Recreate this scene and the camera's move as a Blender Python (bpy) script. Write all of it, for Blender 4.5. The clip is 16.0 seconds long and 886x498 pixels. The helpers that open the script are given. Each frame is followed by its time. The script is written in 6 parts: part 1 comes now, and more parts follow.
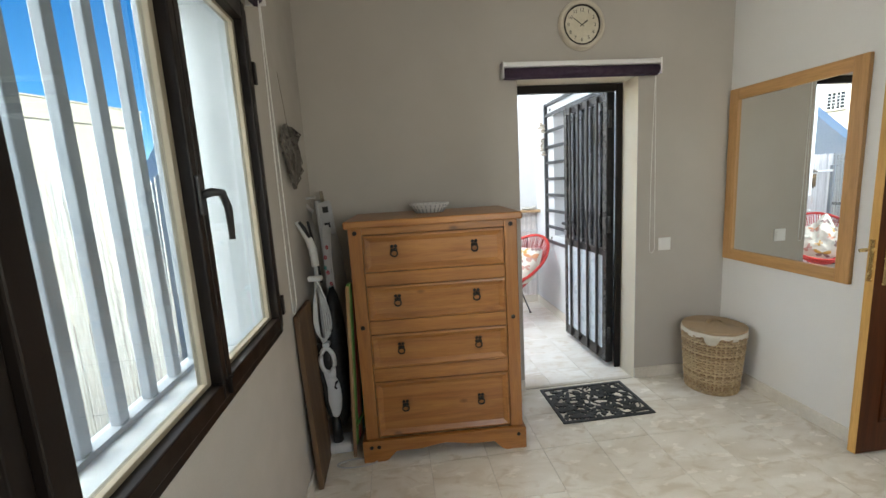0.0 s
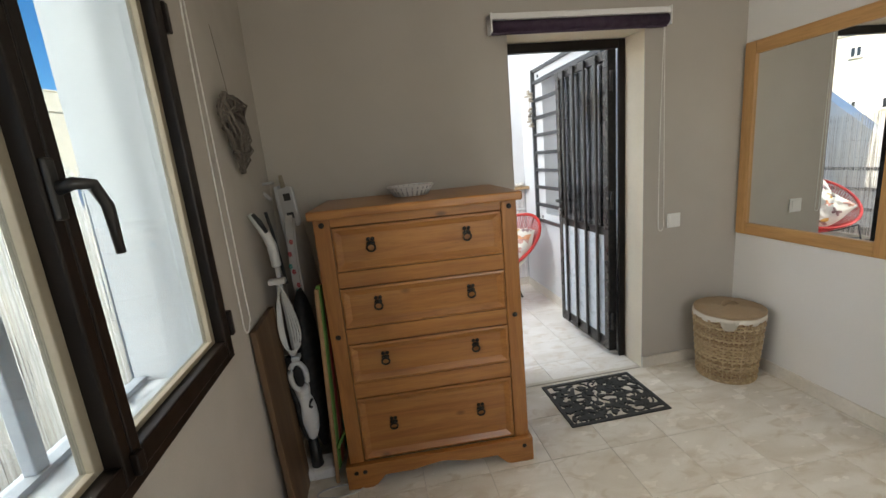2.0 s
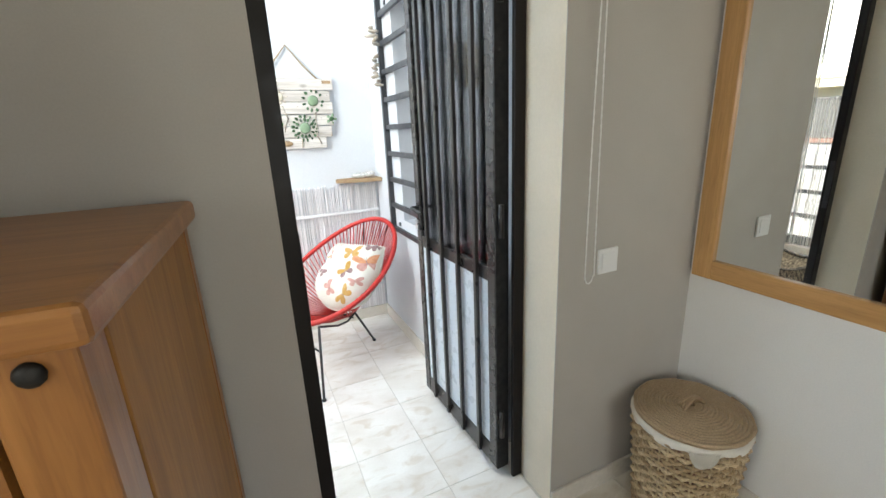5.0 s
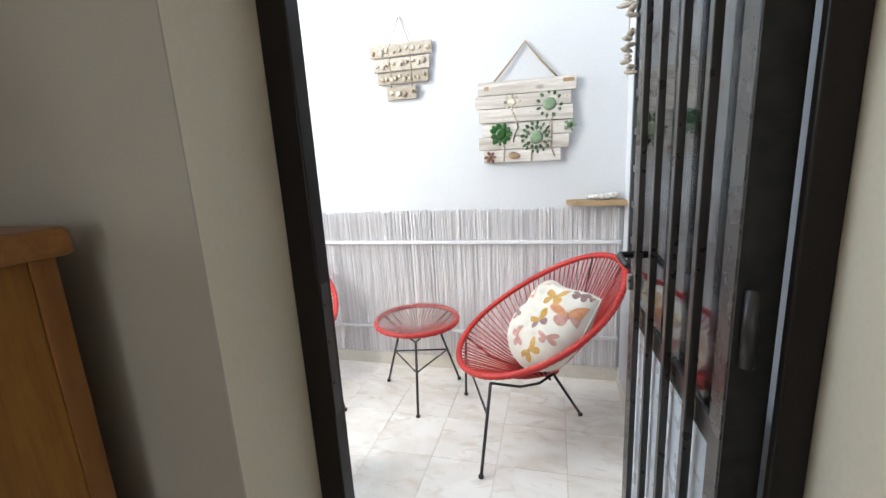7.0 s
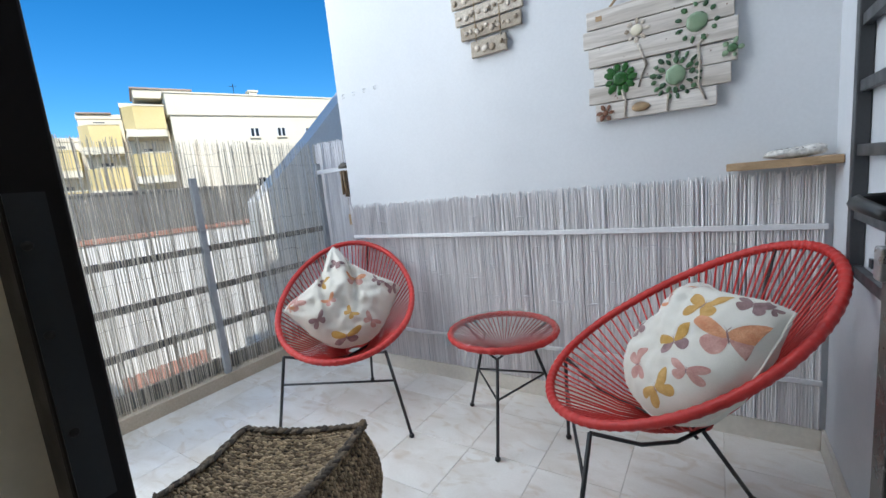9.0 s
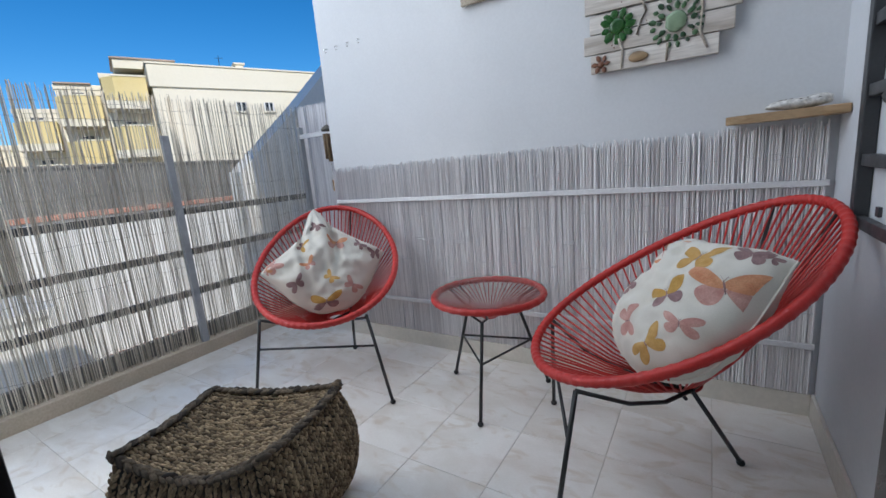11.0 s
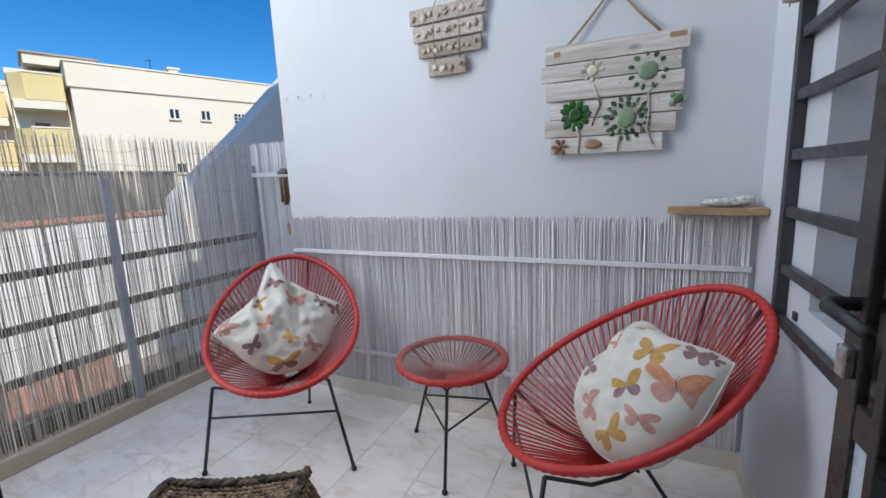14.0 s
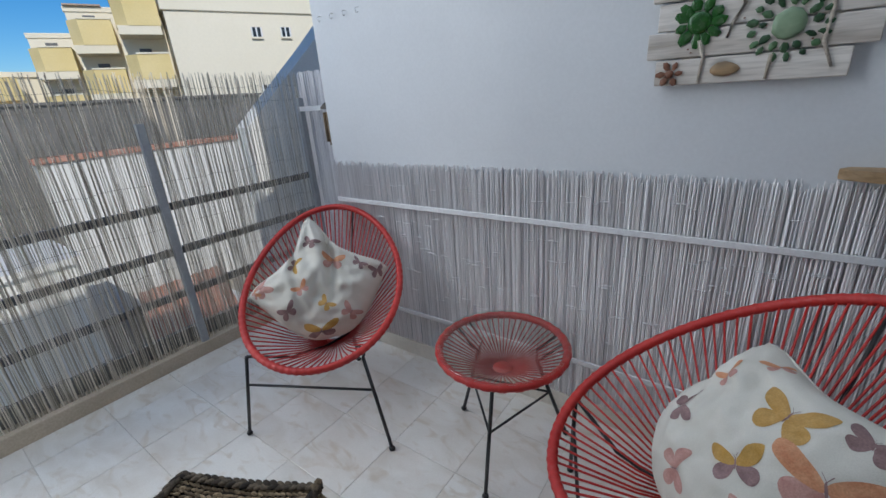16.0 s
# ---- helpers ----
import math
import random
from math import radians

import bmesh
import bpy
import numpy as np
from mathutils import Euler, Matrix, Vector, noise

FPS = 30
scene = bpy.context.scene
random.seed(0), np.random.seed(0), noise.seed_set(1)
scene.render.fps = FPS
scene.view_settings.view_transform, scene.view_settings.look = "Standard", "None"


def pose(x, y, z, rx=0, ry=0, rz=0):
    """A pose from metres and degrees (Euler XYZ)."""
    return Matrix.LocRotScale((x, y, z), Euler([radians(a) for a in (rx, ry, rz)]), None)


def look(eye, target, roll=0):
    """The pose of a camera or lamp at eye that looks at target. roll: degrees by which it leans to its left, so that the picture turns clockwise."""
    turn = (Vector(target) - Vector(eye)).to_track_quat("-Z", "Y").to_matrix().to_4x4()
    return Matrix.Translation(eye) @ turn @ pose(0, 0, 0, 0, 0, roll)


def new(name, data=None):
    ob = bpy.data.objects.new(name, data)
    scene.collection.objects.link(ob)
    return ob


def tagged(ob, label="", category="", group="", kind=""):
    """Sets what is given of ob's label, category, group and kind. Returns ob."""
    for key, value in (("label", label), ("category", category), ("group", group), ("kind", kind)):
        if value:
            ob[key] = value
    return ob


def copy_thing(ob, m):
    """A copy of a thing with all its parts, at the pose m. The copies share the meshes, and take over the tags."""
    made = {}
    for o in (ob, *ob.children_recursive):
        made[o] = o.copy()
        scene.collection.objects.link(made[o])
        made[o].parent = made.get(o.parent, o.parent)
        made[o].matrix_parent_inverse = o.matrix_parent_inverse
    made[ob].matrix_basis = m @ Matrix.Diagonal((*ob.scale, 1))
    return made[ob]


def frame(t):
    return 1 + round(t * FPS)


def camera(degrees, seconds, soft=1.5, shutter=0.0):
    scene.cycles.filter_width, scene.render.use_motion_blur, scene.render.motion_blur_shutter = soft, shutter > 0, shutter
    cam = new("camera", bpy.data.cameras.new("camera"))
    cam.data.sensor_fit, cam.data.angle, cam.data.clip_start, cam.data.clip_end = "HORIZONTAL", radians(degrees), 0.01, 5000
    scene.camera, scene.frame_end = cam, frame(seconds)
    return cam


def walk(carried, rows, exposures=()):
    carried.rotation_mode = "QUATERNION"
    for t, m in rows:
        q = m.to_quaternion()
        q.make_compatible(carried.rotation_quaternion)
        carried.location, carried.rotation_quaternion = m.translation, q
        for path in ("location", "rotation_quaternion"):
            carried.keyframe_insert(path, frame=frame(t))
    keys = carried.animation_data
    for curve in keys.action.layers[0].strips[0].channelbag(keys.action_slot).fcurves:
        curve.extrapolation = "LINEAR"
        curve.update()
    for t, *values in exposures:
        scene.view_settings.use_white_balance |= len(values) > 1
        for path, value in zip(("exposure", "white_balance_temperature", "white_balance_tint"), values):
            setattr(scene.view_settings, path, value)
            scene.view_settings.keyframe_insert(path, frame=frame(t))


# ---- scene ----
cam = camera(93.3, 16.0)
PATH = [
    (0, (0.399, -2.674, 1.479), (0.615, -0.711, 1.162), -3.3),
    (0.5, (0.4, -2.658, 1.481), (0.602, -0.697, 1.143), -3.7),
    (1, (0.391, -2.637, 1.475), (0.575, -0.678, 1.115), -4.0),
    (1.5, (0.379, -2.52, 1.464), (0.569, -0.567, 1.078), -4.5),
    (2, (0.419, -2.32, 1.472), (0.712, -0.386, 1.051), -5.3),
    (2.5, (0.474, -2.122, 1.44), (1.035, -0.258, 0.979), -4.7),
    (3, (0.507, -1.85, 1.441), (1.452, -0.15, 0.976), -4.3),
    (3.2, (0.527, -1.75, 1.443), (1.61, -0.131, 0.987), -4.1),
    (5.5, (1.379, -0.852, 1.416), (1.875, 0.997, 0.838), -2.2),
    (6, (1.55, -0.732, 1.408), (1.593, 1.187, 0.847), -3.0),
    (6.5, (1.656, -0.631, 1.429), (1.335, 1.278, 0.928), -3.6),
    (7, (1.678, -0.446, 1.368), (1.159, 1.44, 0.95), -3.2),
    (7.5, (1.655, -0.253, 1.303), (0.989, 1.607, 0.992), -2.5),
    (8, (1.694, -0.096, 1.277), (0.8, 1.672, 0.999), -5.0),
    (8.5, (1.694, 0.02, 1.213), (0.661, 1.711, 0.94), -5.7),
    (9, (1.711, 0.104, 1.134), (0.612, 1.747, 0.833), -5.8),
    (11.5, (1.67, 0.175, 1.017), (0.651, 1.834, 0.564), -4.1),
    (12, (1.62, 0.128, 1.054), (0.788, 1.855, 0.484), -3.6),
    (12.5, (1.609, 0.126, 1.058), (0.88, 1.885, 0.446), -3.7),
    (13, (1.611, 0.132, 1.064), (0.875, 1.899, 0.487), -3.9),
    (13.5, (1.619, 0.129, 1.136), (0.84, 1.923, 0.717), -2.6),
    (14, (1.611, 0.133, 1.256), (0.788, 1.925, 0.92), -2.4),
    (14.5, (1.61, 0.195, 1.364), (0.728, 1.954, 1.009), -3.4),
    (15, (1.621, 0.301, 1.38), (0.654, 2.014, 1.019), -3.3),
    (15.5, (1.616, 0.4, 1.388), (0.528, 2.017, 0.938), -4.1),
    (16, (1.542, 0.559, 1.357), (0.415, 2.059, 0.664), -4.3),
]
walk(cam, [(t, look(eye, target, roll)) for t, eye, target, roll in PATH], [(0, 1.3, 7050, 6), (1.5, 1.2, 7200, 6), (2.0, 1.05, 7400, 9), (2.5, 1.25, 7750, 11), (3.0, 1.65, 7000, 4), (5.5, 1.15, 7000, 6), (7.0, 0.85, 7100, 8), (8.0, 0.55, 7600, 10), (8.5, 0.32, 7400, 9), (9.0, 0.08, 6400, 7), (11.5, -0.28, 6400, 10), (12.5, -0.14, 6350, 11), (13.0, -0.06, 6350, 11), (14.5, -0.32, 6450, 11), (16.0, -0.62, 6350, 8)])

# ---- world, sun, window light ----
SUN = Vector((-0.74, 0.35, -0.57)).normalized()
world = bpy.data.worlds.new("sky_world")
scene.world = world
world.use_nodes = True
wn = world.node_tree
wn.nodes.clear()
sky = wn.nodes.new("ShaderNodeTexSky")
sky.sky_type, sky.sun_disc = "NISHITA", False
sky.sun_elevation, sky.sun_rotation = radians(35), radians(115)
sky.air_density, sky.dust_density, sky.ozone_density = 1.0, 0.3, 7.0
bg = wn.nodes.new("ShaderNodeBackground")
bg.inputs["Strength"].default_value = 0.15
wo = wn.nodes.new("ShaderNodeOutputWorld")
deep = wn.nodes.new("ShaderNodeHueSaturation")
deep.inputs["Saturation"].default_value = 1.25
wn.links.new(sky.outputs[0], deep.inputs["Color"])
wn.links.new(deep.outputs[0], bg.inputs[0])
wn.links.new(bg.outputs[0], wo.inputs[0])
sun = new("sun", bpy.data.lights.new("sun", "SUN"))
sun.data.energy, sun.data.angle, sun.data.color = 4.2, radians(0.6), (1.0, 0.95, 0.87)
sun.matrix_world = look((0, 0, 0), SUN)


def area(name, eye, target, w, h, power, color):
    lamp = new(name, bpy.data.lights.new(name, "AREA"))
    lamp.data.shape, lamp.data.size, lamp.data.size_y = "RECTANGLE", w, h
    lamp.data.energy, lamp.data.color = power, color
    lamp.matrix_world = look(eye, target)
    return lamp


# lamps for daylight: side window and hall window, plus added terrace and rear fill
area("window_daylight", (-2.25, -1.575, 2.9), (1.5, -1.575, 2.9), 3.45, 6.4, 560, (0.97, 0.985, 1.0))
# added fill lamps above the open terrace and its fence, in place of skylight
area("terrace_sky_fill", (0.50, 0.95, 5.4), (0.50, 0.95, 0), 3.0, 1.5, 66, (0.84, 0.92, 1.0))
area("terrace_side_fill", (-1.30, 1.00, 2.60), (2.0, 0.8, 1.2), 1.5, 1.8, 16, (0.84, 0.92, 1.0))
# added fill lamp at a made-up opening in the unseen rear wall
area("rear_fill", (1.55, -4.18, 1.5), (1.55, 0, 1.2), 1.3, 1.2, 10, (1.0, 0.98, 0.96))
area("hall_window_daylight", (7.9, -1.6, 1.6), (3, -1.3, 0.8), 1.2, 1.2, 20, (1.0, 0.97, 0.92))


# ---- materials ----
def nodes(name):
    m = bpy.data.materials.new(name)
    m.use_nodes = True
    t = m.node_tree
    return m, t, t.nodes["Principled BSDF"]


def add(t, kind, **values):
    n = t.nodes.new(kind)
    for k, v in values.items():
        n.inputs[k].default_value = v
    return n


def coords(t, stretch=(1, 1, 1)):
    c = t.nodes.new("ShaderNodeTexCoord")
    m = add(t, "ShaderNodeMapping", Scale=stretch)
    t.links.new(c.outputs["Object"], m.inputs["Vector"])
    return m.outputs[0]


def noise_of(t, vec, scale, detail=4.0, distortion=0.0):
    n = add(t, "ShaderNodeTexNoise", Scale=scale, Detail=detail, Distortion=distortion)
    t.links.new(vec, n.inputs["Vector"])
    return n.outputs["Fac"]


def ramp(t, fac, lo, hi, a=0.35, b=0.65):
    r = t.nodes.new("ShaderNodeValToRGB")
    r.color_ramp.elements[0].position, r.color_ramp.elements[1].position = a, b
    r.color_ramp.elements[0].color, r.color_ramp.elements[1].color = (*lo, 1), (*hi, 1)
    t.links.new(fac, r.inputs[0])
    return r.outputs[0]


def mix(t, fac, a, b):
    n = t.nodes.new("ShaderNodeMix")
    n.data_type = "RGBA"
    for sock, v in ((n.inputs[0], fac), (n.inputs[6], a), (n.inputs[7], b)):
        if isinstance(v, (int, float)):
            sock.default_value = v
        elif isinstance(v, tuple):
            sock.default_value = (*v, 1)
        else:
            t.links.new(v, sock)
    return n.outputs[2]


def bump(t, bsdf, height, strength, distance=0.002):
    b = add(t, "ShaderNodeBump", Strength=strength, Distance=distance)
    t.links.new(height, b.inputs["Height"])
    t.links.new(b.outputs[0], bsdf.inputs["Normal"])


def surface(name, lo, hi, rough=0.6, big=1.5, fine=60.0, grain=0.25, relief=0.3, depth=0.001, metal=0.0, stretch=(1, 1, 1), vary=0.0, coat=0.0):
    """A plain painted, stony or cloth-like surface: broad stains, fine grain, relief."""
    m, t, b = nodes(name)
    v = coords(t, stretch)
    c = ramp(t, noise_of(t, v, big, 5, 0.3), lo, hi, 0.3, 0.7)
    g = noise_of(t, v, fine, 4)
    c = mix(t, ramp(t, g, (0, 0, 0), (grain, grain, grain)), c, tuple(0.55 * x for x in lo))
    if vary:
        o = t.nodes.new("ShaderNodeObjectInfo")
        h = add(t, "ShaderNodeHueSaturation")
        mr = add(t, "ShaderNodeMapRange", **{"To Min": 1 - vary, "To Max": 1 + vary})
        t.links.new(o.outputs["Random"], mr.inputs[0])
        t.links.new(mr.outputs[0], h.inputs["Value"])
        t.links.new(c, h.inputs["Color"])
        c = h.outputs[0]
    t.links.new(c, b.inputs["Base Color"])
    r = ramp(t, noise_of(t, v, big * 6, 3), (rough * 0.85,) * 3, (min(1, rough * 1.15),) * 3)
    t.links.new(r, b.inputs["Roughness"])
    b.inputs["Metallic"].default_value = metal
    b.inputs["Coat Weight"].default_value = coat
    bump(t, b, g, relief, depth)
    return m


def wood(name, lo, hi, along="x", rough=0.45, knots=0.0, coat=0.0, fine=1.0):
    m, t, b = nodes(name)
    s = {"x": (0.9, 12, 12), "y": (12, 0.9, 12), "z": (12, 12, 0.9)}[along]
    v = coords(t, s)
    o = t.nodes.new("ShaderNodeObjectInfo")
    sh = t.nodes.new("ShaderNodeVectorMath")
    sc = t.nodes.new("ShaderNodeVectorMath")
    sc.operation = "SCALE"
    sc.inputs[0].default_value = (37, 23, 11)
    t.links.new(o.outputs["Random"], sc.inputs["Scale"])
    t.links.new(v, sh.inputs[0])
    t.links.new(sc.outputs[0], sh.inputs[1])
    vv = sh.outputs[0]
    c = ramp(t, noise_of(t, vv, 1.6 * fine, 6, 1.2), lo, hi, 0.3, 0.7)
    g = noise_of(t, vv, 14 * fine, 5, 0.4)
    c = mix(t, ramp(t, g, (0, 0, 0), (0.35, 0.35, 0.35), 0.45, 0.75), c, tuple(0.5 * x for x in lo))
    if knots:
        kv = coords(t, {"x": (3.2, 6, 6), "y": (6, 3.2, 6), "z": (6, 6, 3.2)}[along])
        vo = t.nodes.new("ShaderNodeTexVoronoi")
        vo.inputs["Scale"].default_value = 1.0
        t.links.new(kv, vo.inputs["Vector"])
        k = ramp(t, vo.outputs["Distance"], (knots,) * 3, (0, 0, 0), 0.05, 0.11)
        c = mix(t, k, c, tuple(0.22 * x for x in lo))
    t.links.new(c, b.inputs["Base Color"])
    b.inputs["Roughness"].default_value = rough
    b.inputs["Coat Weight"].default_value = coat
    bump(t, b, g, 0.25, 0.0008)
    return m


def glassy(name, tint=(1, 1, 1), rough=0.0, clear=0.93, most=0.10):
    """A thin pane: mostly clear, with a mirror-like gloss."""
    m, t, b = nodes(name)
    tr = t.nodes.new("ShaderNodeBsdfTransparent")
    tr.inputs[0].default_value = (*[clear * x for x in tint], 1)
    gl = add(t, "ShaderNodeBsdfGlossy", Roughness=rough)
    fr = add(t, "ShaderNodeFresnel", IOR=1.45)
    mx = t.nodes.new("ShaderNodeMixShader")
    lim = t.nodes.new("ShaderNodeMath")
    lim.operation = "MINIMUM"
    lim.inputs[1].default_value = most
    t.links.new(fr.outputs[0], lim.inputs[0])
    t.links.new(lim.outputs[0], mx.inputs[0])
    t.links.new(tr.outputs[0], mx.inputs[1])
    t.links.new(gl.outputs[0], mx.inputs[2])
    t.links.new(mx.outputs[0], t.nodes["Material Output"].inputs[0])
    return m


def marble_tile(name, lo, hi, vein, rough):
    m, t, b = nodes(name)
    c0 = t.nodes.new("ShaderNodeNewGeometry")
    o = t.nodes.new("ShaderNodeObjectInfo")
    mp = t.nodes.new("ShaderNodeVectorMath")
    sc = t.nodes.new("ShaderNodeVectorMath")
    sc.operation = "SCALE"
    sc.inputs[0].default_value = (31, 47, 0)
    t.links.new(o.outputs["Random"], sc.inputs["Scale"])
    t.links.new(c0.outputs["Position"], mp.inputs[0])
    t.links.new(sc.outputs[0], mp.inputs[1])
    v = mp.outputs[0]
    st = add(t, "ShaderNodeMapping", Scale=(1.0, 1.9, 1.0), Rotation=(0, 0, 0.5))
    t.links.new(v, st.inputs[0])
    v = st.outputs[0]
    c = ramp(t, noise_of(t, v, 3.2, 5, 0.8), lo, hi, 0.32, 0.62)
    c = mix(t, ramp(t, noise_of(t, v, 5.5, 7, 1.8), (0, 0, 0), (0.55, 0.55, 0.55), 0.53, 0.68), c, vein)
    c = mix(t, ramp(t, noise_of(t, v, 130, 3), (0, 0, 0), (0.12, 0.12, 0.12)), c, tuple(0.7 * x for x in lo))
    t.links.new(c, b.inputs["Base Color"])
    r = ramp(t, noise_of(t, v, 7, 4), (rough * 0.7,) * 3, (rough * 1.3,) * 3)
    t.links.new(r, b.inputs["Roughness"])
    bump(t, b, noise_of(t, v, 25, 3), 0.05, 0.001)
    return m


def reedy(name, lo, hi, rough=0.7, through_light=0.25, marks=0.40):
    """Dry cane, each stalk its own shade, a little light passing through."""
    m, t, b = nodes(name)
    geo = t.nodes.new("ShaderNodeNewGeometry")
    v = coords(t, (60, 60, 7))
    info = t.nodes.new("ShaderNodeObjectInfo")
    both = t.nodes.new("ShaderNodeMath")
    both.operation = "ADD"
    t.links.new(geo.outputs["Random Per Island"], both.inputs[0])
    t.links.new(info.outputs["Random"], both.inputs[1])
    wrap = t.nodes.new("ShaderNodeMath")
    wrap.operation = "FRACT"
    t.links.new(both.outputs[0], wrap.inputs[0])
    c = ramp(t, wrap.outputs[0], lo, hi, 0.0, 1.0)
    c = mix(t, ramp(t, noise_of(t, v, 1.0, 5), (0, 0, 0), (marks,) * 3, 0.5, 0.75), c, tuple(0.5 * x for x in lo))
    t.links.new(c, b.inputs["Base Color"])
    b.inputs["Roughness"].default_value = rough
    tl = t.nodes.new("ShaderNodeBsdfTranslucent")
    t.links.new(c, tl.inputs[0])
    mx = t.nodes.new("ShaderNodeMixShader")
    mx.inputs[0].default_value = through_light
    t.links.new(b.outputs[0], mx.inputs[1])
    t.links.new(tl.outputs[0], mx.inputs[2])
    t.links.new(mx.outputs[0], t.nodes["Material Output"].inputs[0])
    bump(t, b, noise_of(t, v, 3, 3), 0.3, 0.001)
    return m


def island_tone(name, lo, hi, rough=0.8, fine=300):
    m, t, b = nodes(name)
    geo = t.nodes.new("ShaderNodeNewGeometry")
    info = t.nodes.new("ShaderNodeObjectInfo")
    both = t.nodes.new("ShaderNodeMath")
    both.operation = "ADD"
    t.links.new(geo.outputs["Random Per Island"], both.inputs[0])
    t.links.new(info.outputs["Random"], both.inputs[1])
    wrap = t.nodes.new("ShaderNodeMath")
    wrap.operation = "FRACT"
    t.links.new(both.outputs[0], wrap.inputs[0])
    v = coords(t)
    c = ramp(t, wrap.outputs[0], lo, hi, 0, 1)
    g = noise_of(t, v, fine, 4)
    c = mix(t, ramp(t, g, (0, 0, 0), (0.5,) * 3), c, tuple(0.4 * x for x in lo))
    t.links.new(c, b.inputs["Base Color"])
    b.inputs["Roughness"].default_value = rough
    bump(t, b, g, 0.5, 0.001)
    return m


